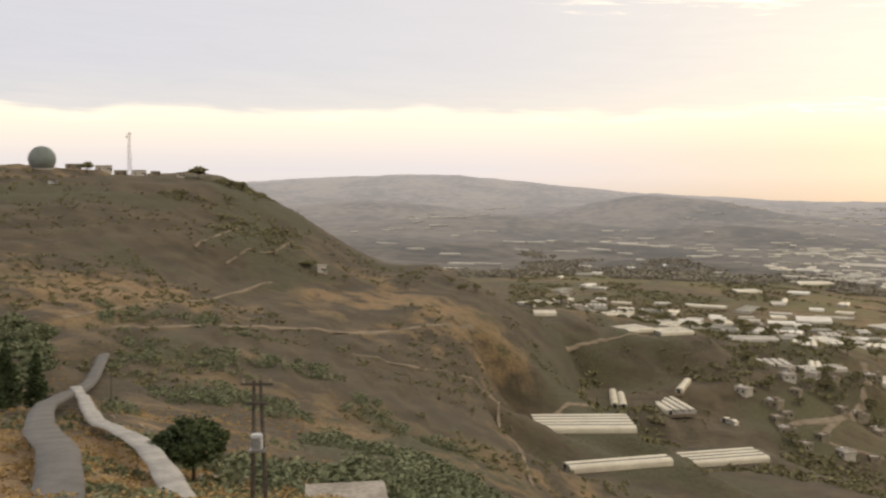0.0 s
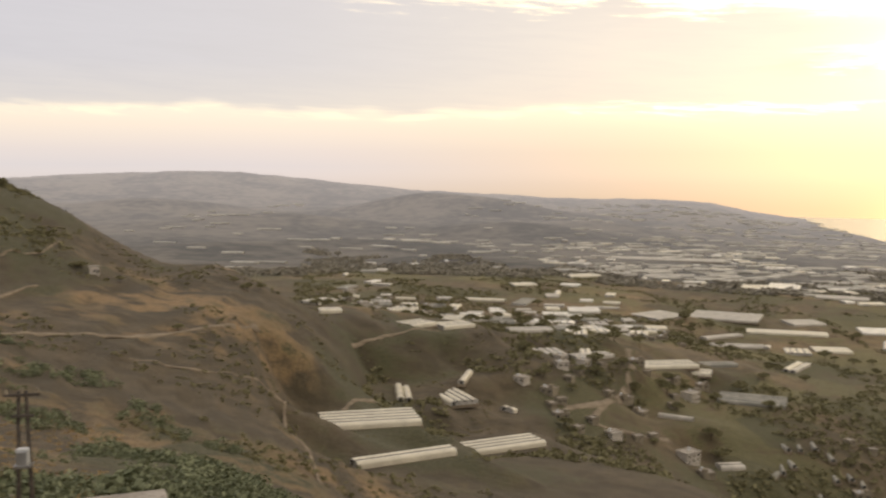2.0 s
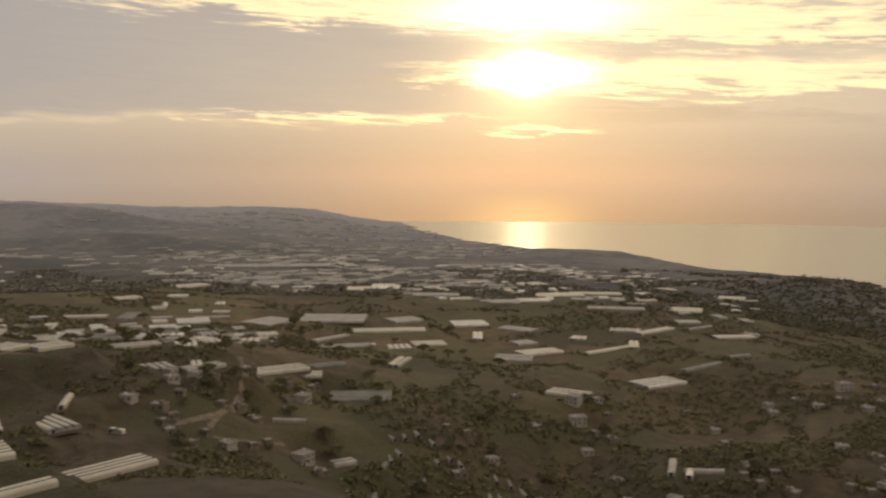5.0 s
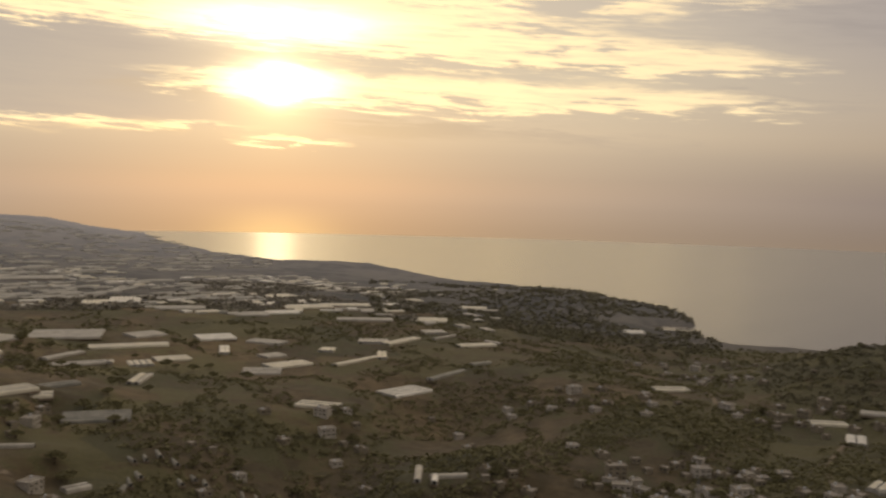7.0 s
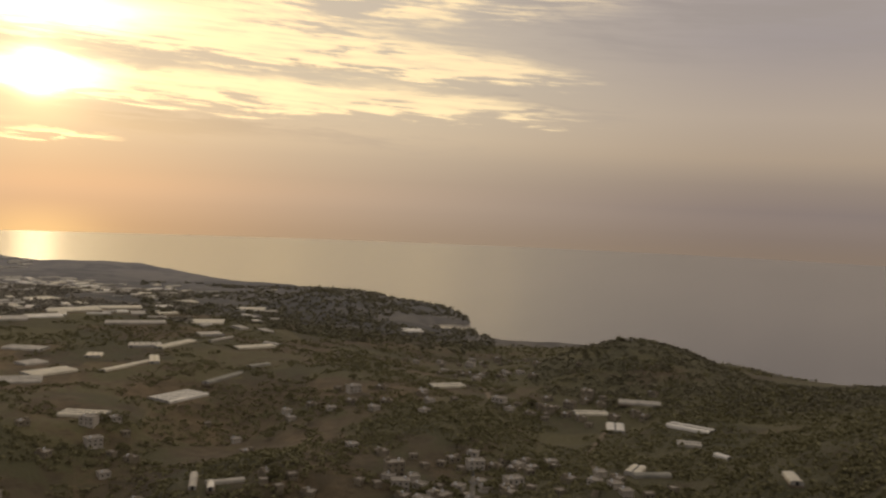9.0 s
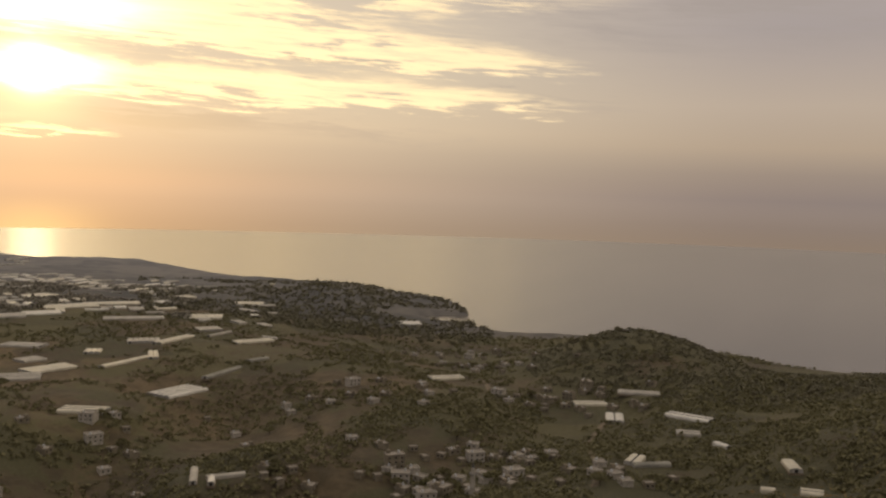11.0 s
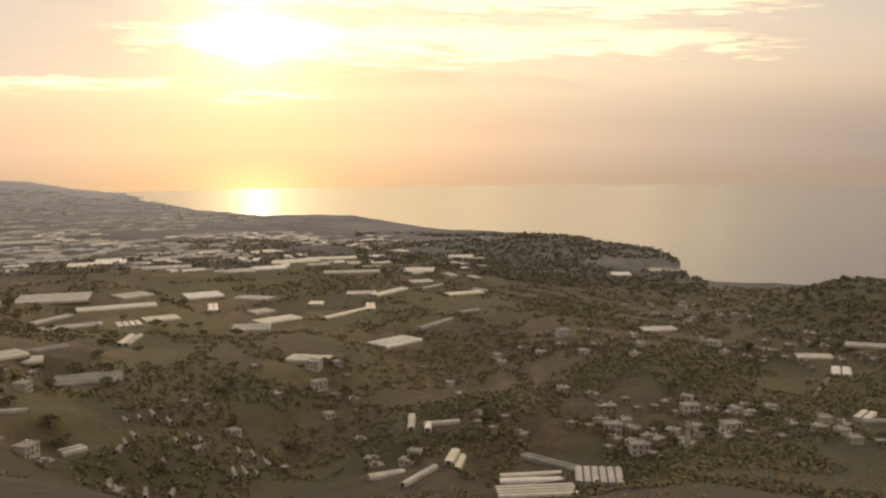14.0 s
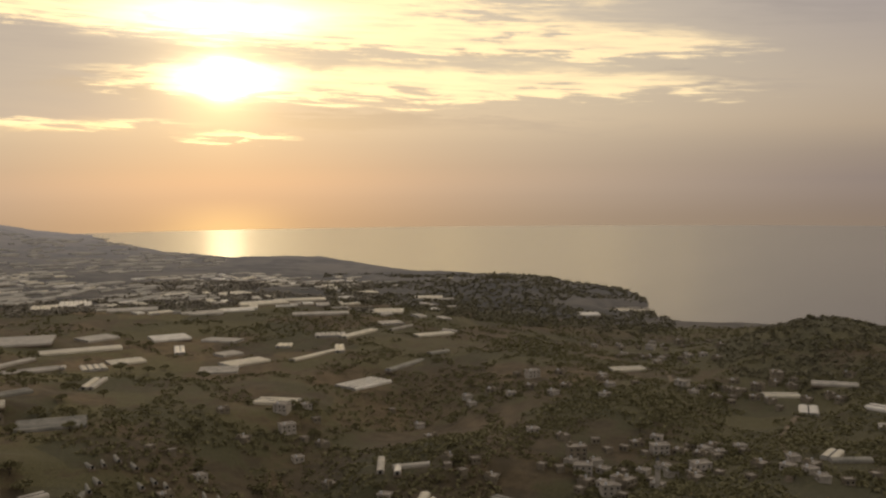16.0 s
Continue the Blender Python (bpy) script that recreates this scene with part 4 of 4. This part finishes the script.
# ---- trees and scrub ----
def tufts(rng, n, radii, size, hollow=0.45):
    """Loose leaf faces through a lumpy ellipsoid, as an array (n, 4, 3)."""
    way = rng.normal(size=(n, 3))
    way /= np.linalg.norm(way, axis=1)[:, None]
    lump = 1 + 0.22 * np.sin(way[:, :1] * 5 + 1.3) * np.cos(way[:, 1:2] * 4.0) + 0.15 * np.sin(way[:, 2:] * 7)
    at = way * lump * (hollow + (1 - hollow) * rng.random((n, 1)) ** 0.5) * np.array(radii)
    a = rng.normal(size=(n, 3))
    a /= np.linalg.norm(a, axis=1)[:, None]
    b = np.cross(a, way + 0.6 * rng.normal(size=(n, 3)))
    b /= np.linalg.norm(b, axis=1)[:, None] + 1e-6
    s = size * (0.6 + 0.8 * rng.random((n, 1)))
    a, b = a * s, b * s * 0.7
    return np.stack([at - a - b * 0.5, at + b - a * 0.2, at + a + b * 0.4, at - b + a * 0.3], 1)


def limb(bm, p, q, r0, r1, sides=6):
    p, q = Vector(p), Vector(q)
    t = (q - p).to_track_quat("Z", "Y").to_matrix()
    rings = []
    for at, r in ((p, r0), (q, r1)):
        rings.append([bm.verts.new(at + t @ Vector((r * math.cos(2 * math.pi * k / sides), r * math.sin(2 * math.pi * k / sides), 0))) for k in range(sides)])
    for k in range(sides):
        bm.faces.new((rings[0][k], rings[0][(k + 1) % sides], rings[1][(k + 1) % sides], rings[1][k]))
    bm.faces.new(rings[1])


def tree(kind, seed, tall, spread, material, count, size):
    rng = np.random.default_rng(seed)
    top = new("tree")
    bm = bmesh.new()
    fork = tall * (0.2 if kind == "cypress" else 0.38)
    limb(bm, (0, 0, -0.6), (0.05 * tall * 0.3, 0.02, fork), 0.032 * tall, 0.022 * tall, 8)
    heads = []
    if kind == "cypress":
        limb(bm, (0.015 * tall, 0.02, fork), (0, 0, tall * 0.9), 0.02 * tall, 0.004 * tall)
        for k in range(7):
            f = k / 6
            heads.append(((0.03 * tall * math.sin(k * 2.1), 0.03 * tall * math.cos(k * 1.7), tall * (0.2 + 0.72 * f)), (spread * (0.95 - 0.75 * f) * 0.6, spread * (0.95 - 0.75 * f) * 0.6, tall * 0.15)))
    else:
        for k in range(9):
            a = k * 2.4 + seed
            f = 0.35 + 0.5 * ((k * 0.618) % 1)
            end = (math.cos(a) * spread * 0.5 * f * 1.3, math.sin(a) * spread * 0.5 * f * 1.3, tall * (0.55 + 0.30 * (1 - f) + 0.05 * math.sin(k * 3.1)))
            limb(bm, (0.015 * tall, 0.02, fork * (0.8 + 0.03 * k)), end, 0.014 * tall, 0.004 * tall, 5)
            heads.append((end, (spread * 0.24, spread * 0.24, tall * (0.22 if kind == "round" else 0.12))))
        heads.append(((0, 0, tall * 0.84), (spread * 0.28, spread * 0.28, tall * 0.15)))
    part("trunk", bm, M_BARK, top)
    all_leaves = np.concatenate([tufts(rng, count // len(heads), r, size) + np.array(c) for c, r in heads])
    me = quads("crown", all_leaves, material, "", "", kind="")
    me.name = "crown"
    shared("crown", me, top)
    return top


PINE = tree("round", 3, 6.8, 5.6, M_PINE, 5200, 0.22)
tagged(PINE, "round-crowned dark green pine beside the lane", "tree", "trees")
PINE.matrix_world = pose(-24.5, 91, on_ground(-24.5, 91) - 0.2)
BROAD = tree("broad", 8, 9.0, 8.5, M_LEAF, 2600, 0.36)
tagged(BROAD, "broad dusty green tree beside the road", "tree", "trees")
CYPRESS = tree("cypress", 5, 11.0, 4.6, M_PINE, 2200, 0.32)
tagged(CYPRESS, "tall dark cypress on the roadside bank", "tree", "trees")
SMALL = tree("broad", 12, 5.5, 5.5, M_OLIVE, 420, 0.48)
tagged(SMALL, "small dark green tree on dry ground", "tree", "trees")


def plant(proto, x, y, scale=1.0, turn=0.0, first=False):
    m = pose(x, y, on_ground(x, y) - 0.15, 0, 0, turn)
    if first:
        proto.matrix_world = m
        return proto
    made = copy_thing(proto, m)
    made.scale = (scale, scale, scale * (0.9 + 0.2 * ((x * 7.3) % 1)))
    return made


plant(BROAD, -97, 224, first=True)
plant(CYPRESS, -76, 163, first=True)
for x, y, s, t in ((-79, 158, 1.05, 40), (-74, 170, 0.9, 80), (-73, 152, 0.8, 10)):
    plant(CYPRESS, x, y, s, t)
for x, y, s, t in ((-103, 228, 1.25, 50), (-112, 244, 1.35, 130), (-84, 165, 0.95, 200), (-72, 143, 0.7, 20), (-92, 212, 0.9, 90), (-80, 172, 0.9, 310), (-107, 252, 0.9, 10)):
    plant(BROAD, x, y, s, t)
plant(SMALL, -157, 612, first=True)
for x, y, s in ((-156, 608, 1.7), (-214, 573, 1.3), (-138, 618, 1.1), (-131, 620, 1.1), (-132, 626, 0.5), (-70, 504, 0.9), (-73, 500, 0.8), (-52, 500, 0.7), (-90, 500, 0.6), (-20, 420, 0.8), (12, 545, 1.0), (20, 560, 0.9), (5, 552, 0.8),
                (65, 690, 1.4), (96, 905, 1.7), (108, 900, 1.5), (135, 930, 1.6), (190, 900, 1.9), (205, 880, 1.7), (230, 1000, 1.9), (520, 365, 1.3), (512, 360, 1.2), (525, 355, 1.1), (560, 560, 1.4), (575, 552, 1.3), (660, 232, 1.0), (1520, 965, 1.5), (1512, 972, 1.2), (1530, 955, 1.1), (1095, 285, 1.3), (1100, 272, 1.1)):
    plant(SMALL, x, y, s, x * 13 % 360)
dice = random.Random(4)
for cx, cy, ru, rv, count in HAMLETS:
    for k in range(count // 3):
        plant(SMALL, cx + dice.gauss(0, 0.8) * ru, cy + dice.gauss(0, 0.8) * rv, dice.uniform(0.8, 1.5), dice.uniform(0, 360))


dice = random.Random(8)
stood = 0
while stood < 75:
    b, d = radians(dice.uniform(-40, -6)), dice.uniform(600, 1120)
    x, y = -math.sin(b) * d, math.cos(b) * d
    if on_ground(x, y) < 105 and all(math.hypot(x - p, y - q) > 0.45 * r + 3 for p, q, r in taken):
        stood += 1
        plant(SMALL, x, y, dice.uniform(1.1, 1.9), dice.uniform(0, 360))


def d_of(x, y):
    return np.hypot(x, y)


def b_of(x, y):
    return np.degrees(np.arctan2(-x, y))


def thicket(name, seed, count, bearing, reach, keep, radius, leaf, per, material, label, bias=1.0):
    """Many low bushes in one object, over a stretch of ground given by bearing and distance."""
    rng = np.random.default_rng(seed)
    b = np.radians(rng.uniform(*bearing, count * 3))
    d = reach[0] + (reach[1] - reach[0]) * rng.random(count * 3) ** bias
    x, y = -np.sin(b) * d, np.cos(b) * d
    z = height(x, y)
    ok = keep(x, y, z, rng) & (z > 1.5)
    for p, q, r in taken:
        ok &= np.hypot(x - p, y - q) > r * 0.45 + 1
    if reach[0] < 300:
        for p, q, r in ROADS:
            ok &= np.hypot(x - p, y - q) > r + 0.9 * radius
    x, y, z = x[ok][:count], y[ok][:count], z[ok][:count]
    shapes = [tufts(rng, per, (1, 1, 0.75), leaf / radius) for _ in range(24)]
    out = []
    for k in range(len(x)):
        s = radius * rng.uniform(0.45, 1.35)
        a = rng.uniform(0, 6.28)
        c, w = math.cos(a), math.sin(a)
        t = shapes[k % 24] * s * np.array((rng.uniform(0.8, 1.3), rng.uniform(0.8, 1.3), rng.uniform(0.7, 1.1)))
        t = np.stack([t[..., 0] * c - t[..., 1] * w, t[..., 0] * w + t[..., 1] * c, t[..., 2]], -1)
        out.append(t + np.array((x[k], y[k], z[k] + 0.35 * s)))
    return quads(name, np.concatenate(out), material, label, "shrubs")


thicket("scrub", 1, 950, (-13, 20), (95, 350), lambda x, y, z, r: (rough(x, y, 22, 3, 61) > -0.15 + 0.4 * np.clip((b_of(x, y) - 10) / 8, 0, 1) + 0.5 * r.random(x.shape) * np.clip((d_of(x, y) - 120) / 90, 0, 1)) & (d_of(x, y) < 215 + (b_of(x, y) + 4) * 8 + 40 * rough(x, y, 30, 2, 63)), 1.9, 0.27, 120, M_LEAF, "dusty green scrub covering the slope")
thicket("dry_scrub", 2, 2300, (-16, 32), (250, 720), lambda x, y, z, r: (rough(x, y, 45, 3, 71) > 0.25) & (z > 70), 1.0, 0.34, 26, M_OLIVE, "scattered dark bushes on the dry hill")
thicket("orchards", 3, 16000, (-98, -4), (430, 1500), lambda x, y, z, r: ((np.abs(rough(x, y, 150, 2, 81)) < 0.09) | (rough(x, y, 80, 3, 82) > 0.28)) & (z < 105), 2.1, 0.95, 14, M_OLIVE, "dark orchards and hedges across the valley")
thicket("valley_groves", 11, 9000, (-100, -42), (420, 1050), lambda x, y, z, r: ((np.abs(rough(x, y, 120, 2, 84)) < 0.08) | (rough(x, y, 60, 3, 83) > 0.25)) & (z < 130), 2.1, 0.8, 15, M_OLIVE, "dark olive groves between the village fields")
thicket("far_woods", 4, 4500, (-50, 12), (1350, 1900), lambda x, y, z, r: rough(x, y, 200, 3, 91) > 0.15, 4.0, 1.9, 16, M_FARLEAF, "distant woodland on the low hills, leaves paled for haze")
thicket("hill_woods", 5, 2800, (-97, -68), (850, 1250), lambda x, y, z, r: z > 38, 2.8, 1.1, 18, M_HEADLEAF, "dark wooded headland above the bay")
thicket("headland_woods", 6, 3200, (-68, -47), (1380, 2250), lambda x, y, z, r: (z > 2) & (rough(x, y, 150, 3, 92) > -0.35), 3.4, 1.7, 16, M_HEADLEAF, "dark scrub on the low headland")
thicket("dry_grass", 7, 4200, (6, 34), (45, 260), lambda x, y, z, r: rough(x, y, 25, 3, 95) > -0.3, 0.5, 0.13, 16, M_STRAW, "straw-coloured dry grass tufts beside the road", 1.4)
thicket("verge_weeds", 9, 700, (8, 26), (45, 230), lambda x, y, z, r: rough(x, y, 18, 3, 99) > 0.25, 0.55, 0.16, 30, M_LEAF, "green weeds along the road verge", 1.3)
thicket("spur_grass", 8, 1500, (-98, -62), (330, 560), lambda x, y, z, r: rough(x, y, 40, 3, 97) > -0.1, 0.8, 0.34, 14, M_STRAW, "dry reddish grass on the near spur")


thicket("cliff_scrub", 13, 900, (8.5, 25), (520, 680), lambda x, y, z, r: (z > 178 + 26 * r.random(x.shape)) & (z < 222) & (rough(x, y, 50, 3, 67) > 0.2 - 0.55 * np.clip((15 - b_of(x, y)) / 4, 0, 1) + 0.5 * r.random(x.shape)), 1.7, 0.6, 22, M_OLIVE, "dark scrub on the steep flank of the hill")


# ---- hilltop station ----
def at_place(bearing, distance):
    b = radians(bearing)
    x, y = -math.sin(b) * distance, math.cos(b) * distance
    return x, y, on_ground(x, y)


def radome():
    x, y, z = at_place(22.8, 612)
    top = tagged(new("radar_dome"), "large grey-green radar dome on the hilltop", "radar dome")
    top.location = (x, y, z)
    bm = bmesh.new()
    bmesh.ops.create_icosphere(bm, subdivisions=3, radius=7.8, matrix=Matrix.Translation((0, 0, 5.7)))
    bmesh.ops.delete(bm, geom=[v for v in bm.verts if v.co.z < -0.4], context="VERTS")
    shell = part("shell", bm, M_DOME, top)
    bm = bmesh.new()
    bmesh.ops.create_icosphere(bm, subdivisions=3, radius=7.83, matrix=Matrix.Translation((0, 0, 5.7)))
    bmesh.ops.delete(bm, geom=[v for v in bm.verts if v.co.z < -0.4], context="VERTS")
    bmesh.ops.wireframe(bm, faces=bm.faces[:], thickness=0.09, use_replace=True)
    part("panel_seams", bm, M_STEEL, shell)
    bm = bmesh.new()
    bmesh.ops.create_cone(bm, cap_ends=True, segments=40, radius1=5.9, radius2=5.9, depth=3.0, matrix=Matrix.Translation((0, 0, -0.9)))
    part("base_ring", bm, M_CONCRETE, top)


def mast():
    x, y, z = at_place(18.2, 655)
    top = tagged(new("lattice_mast"), "tall red and white lattice radio mast", "radio mast")
    top.location = (x, y, z)
    tall, wide, thin = 28.0, 1.5, 0.7
    for k in range(4):
        a = math.pi / 4 + k * math.pi / 2
        bm = bmesh.new()
        limb(bm, (wide * math.cos(a), wide * math.sin(a), -1), (thin * math.cos(a), thin * math.sin(a), tall), 0.09, 0.06)
        part("leg", bm, M_RUST, top)
    for s in range(14):
        z0, z1 = tall * s / 14, tall * (s + 1) / 14
        bm = bmesh.new()
        for k in range(4):
            a, b = math.pi / 4 + k * math.pi / 2, math.pi / 4 + (k + 1) * math.pi / 2
            r0, r1 = wide + (thin - wide) * z0 / tall, wide + (thin - wide) * z1 / tall
            limb(bm, (r0 * math.cos(a), r0 * math.sin(a), z0), (r1 * math.cos(b), r1 * math.sin(b), z1), 0.035, 0.035, 4)
            limb(bm, (r1 * math.cos(a), r1 * math.sin(a), z1), (r1 * math.cos(b), r1 * math.sin(b), z1), 0.035, 0.035, 4)
        part("bracing", bm, M_RUST, top)
    for zz, a in ((tall * 0.38, 0.4), (tall * 0.42, 2.6), (tall * 0.95, 1.2), (tall * 0.9, 4.0)):
        bm = bmesh.new()
        box(bm, -0.3, 0.3, -0.18, 0.18, -1.1, 1.1)
        bmesh.ops.bevel(bm, geom=bm.edges[:], offset=0.06, segments=2, affect="EDGES")
        p = part("antenna", bm, M_TANK, top)
        p.matrix_local = pose(1.5 * math.cos(a), 1.5 * math.sin(a), zz, 0, 0, math.degrees(a) + 90)


radome()
mast()


def hut(x, y, turn, wide, deep, tall, wall, label):
    top = tagged(new("hut"), label, "hut", "hilltop huts")
    top.matrix_world = pose(x, y, on_ground(x, y), 0, 0, turn)
    bm = bmesh.new()
    box(bm, -wide / 2, wide / 2, -deep / 2, deep / 2, -1.5, tall)
    part("wall", bm, wall, top)
    bm = bmesh.new()
    box(bm, -wide / 2 - 0.3, wide / 2 + 0.3, -deep / 2 - 0.3, deep / 2 + 0.3, tall, tall + 0.22)
    part("roof", bm, M_ROOF, top)
    for k in range(max(1, int(wide / 4))):
        bm = bmesh.new()
        box(bm, -0.5, 0.5, -0.04, 0.04, 1.0, 2.0)
        w = part("window", bm, M_GLASS, top)
        w.location = (-wide / 2 + (k + 0.5) * wide / max(1, int(wide / 4)), -deep / 2, 0)
    bm = bmesh.new()
    box(bm, -0.45, 0.45, -0.05, 0.05, 0, 2.0)
    d = part("door", bm, M_DARK, top)
    d.location = (wide / 2 - 0.8, -deep / 2, 0)


for bearing, distance, wide, tall, wall in ((21.2, 622, 9, 3.0, M_RENDER), (19.6, 632, 10, 3.4, M_WHITEWALL), (18.7, 645, 8, 3.2, M_RENDER), (17.7, 640, 9, 3.6, M_WHITEWALL), (16.8, 645, 6, 2.8, M_RENDER), (15.4, 632, 5, 2.6, M_WHITEWALL)):
    x, y, z = at_place(bearing, distance)
    hut(x, y, bearing, wide, 5, tall, wall, "low pale hut on the hilltop" if wall is M_WHITEWALL else "low grey hut on the hilltop")
x, y, z = at_place(7.3, 505)
hut(x, y, 10, 4.6, 4, 3.6, M_WHITEWALL, "small white field hut on the dry slope")
x, y, z = at_place(-75.5, 1138)
hut(x, y, -70, 9, 7, 4.0, M_RENDER, "low grey building on the wooded headland")
x, y, z = at_place(22.3, 568)
hut(x, y, 25, 4.5, 2.2, 2.0, M_TANK, "small white cabin below the radar dome")


# ---- beside the road ----
def utility_pole():
    x, y = -14.5, 73
    top = tagged(new("utility_pole"), "dark timber power pole with a pale transformer", "power pole")
    top.location = (x, y, on_ground(x, y))
    tall = 10.0
    bm = bmesh.new()
    limb(bm, (-0.55, 0, -1), (-0.25, 0, tall), 0.19, 0.13, 10)
    part("post", bm, M_POLE, top)
    bm = bmesh.new()
    limb(bm, (0.55, 0, -1), (0.25, 0, tall), 0.19, 0.13, 10)
    part("post", bm, M_POLE, top)
    for zz, half in ((tall - 0.35, 1.25), (tall - 1.9, 0.8)):
        bm = bmesh.new()
        box(bm, -half, half, -0.24, -0.1, zz, zz + 0.2)
        part("crossarm", bm, M_POLE, top)
    for k in (-1, 0, 1):
        bm = bmesh.new()
        for s in range(3):
            bmesh.ops.create_cone(bm, cap_ends=True, segments=10, radius1=0.12, radius2=0.06, depth=0.12, matrix=Matrix.Translation((k * 1.05, -0.17, tall - 0.08 + 0.12 * s)))
        part("insulator", bm, M_RENDER, top)
    bm = bmesh.new()
    box(bm, -0.42, 0.42, -0.85, -0.2, 4.7, 5.9)
    bmesh.ops.bevel(bm, geom=bm.edges[:], offset=0.06, segments=2, affect="EDGES")
    tank = part("transformer", bm, M_TANK, top, "pale grey transformer box")
    for k in range(6):
        bm = bmesh.new()
        box(bm, -0.36 + k * 0.13, -0.33 + k * 0.13, -1.0, -0.86, 4.85, 5.7)
        part("cooling_fin", bm, M_STEEL, tank)
    bm = bmesh.new()
    box(bm, -0.6, 0.6, -0.95, 0.1, 4.52, 4.68)
    part("bracket", bm, M_STEEL, top)


utility_pole()


def road_post(x, y, tall):
    top = tagged(new("road_post"), "weathered wooden post beside the road", "pole", "road posts")
    top.location = (x, y, on_ground(x, y))
    bm = bmesh.new()
    limb(bm, (0, 0, -0.8), (0.1, 0, tall), 0.15, 0.10, 8)
    part("post", bm, M_POLE, top)
    bm = bmesh.new()
    box(bm, -0.7, 0.7, -0.06, 0.06, tall - 0.5, tall - 0.36)
    part("crossarm", bm, M_POLE, top)


road_post(-70, 197, 8.0)


def slab_roof():
    x, y = -9, 86
    top = tagged(new("outbuilding"), "low outbuilding with a flat grey concrete roof", "building")
    top.matrix_world = pose(x, y, on_ground(x, y), 0, 0, 8)
    bm = bmesh.new()
    box(bm, -3.4, 3.4, -3.0, 3.0, -3.0, 0.15)
    part("wall", bm, M_RENDER, top)
    bm = bmesh.new()
    box(bm, -3.8, 3.8, -3.4, 3.4, 0.15, 0.4)
    bmesh.ops.bevel(bm, geom=bm.edges[:], offset=0.04, segments=1, affect="EDGES")
    part("roof", bm, M_ROOF, top)


slab_roof()
rng = random.Random(9)
bm = bmesh.new()
bmesh.ops.create_icosphere(bm, subdivisions=1, radius=1.0)
for v in bm.verts:
    v.co *= rng.uniform(0.7, 1.2)
ROCK = mesh_of("boulder", bm, M_STONE)
for k in range(46):
    x, y = (-23 + rng.gauss(0, 3.5), 104 + rng.gauss(0, 6)) if k < 30 else (-50 + rng.gauss(0, 9), 138 + rng.gauss(0, 16))
    s = rng.uniform(0.25, 0.9)
    ob = tagged(new("boulder", ROCK), "pale limestone boulder on the dry bank", "rock", "boulders")
    ob.matrix_world = pose(x, y, on_ground(x, y) + 0.15 * s, rng.uniform(0, 360), rng.uniform(0, 360), rng.uniform(0, 360)) @ Matrix.Diagonal((s, s * 0.8, s * 0.6, 1))
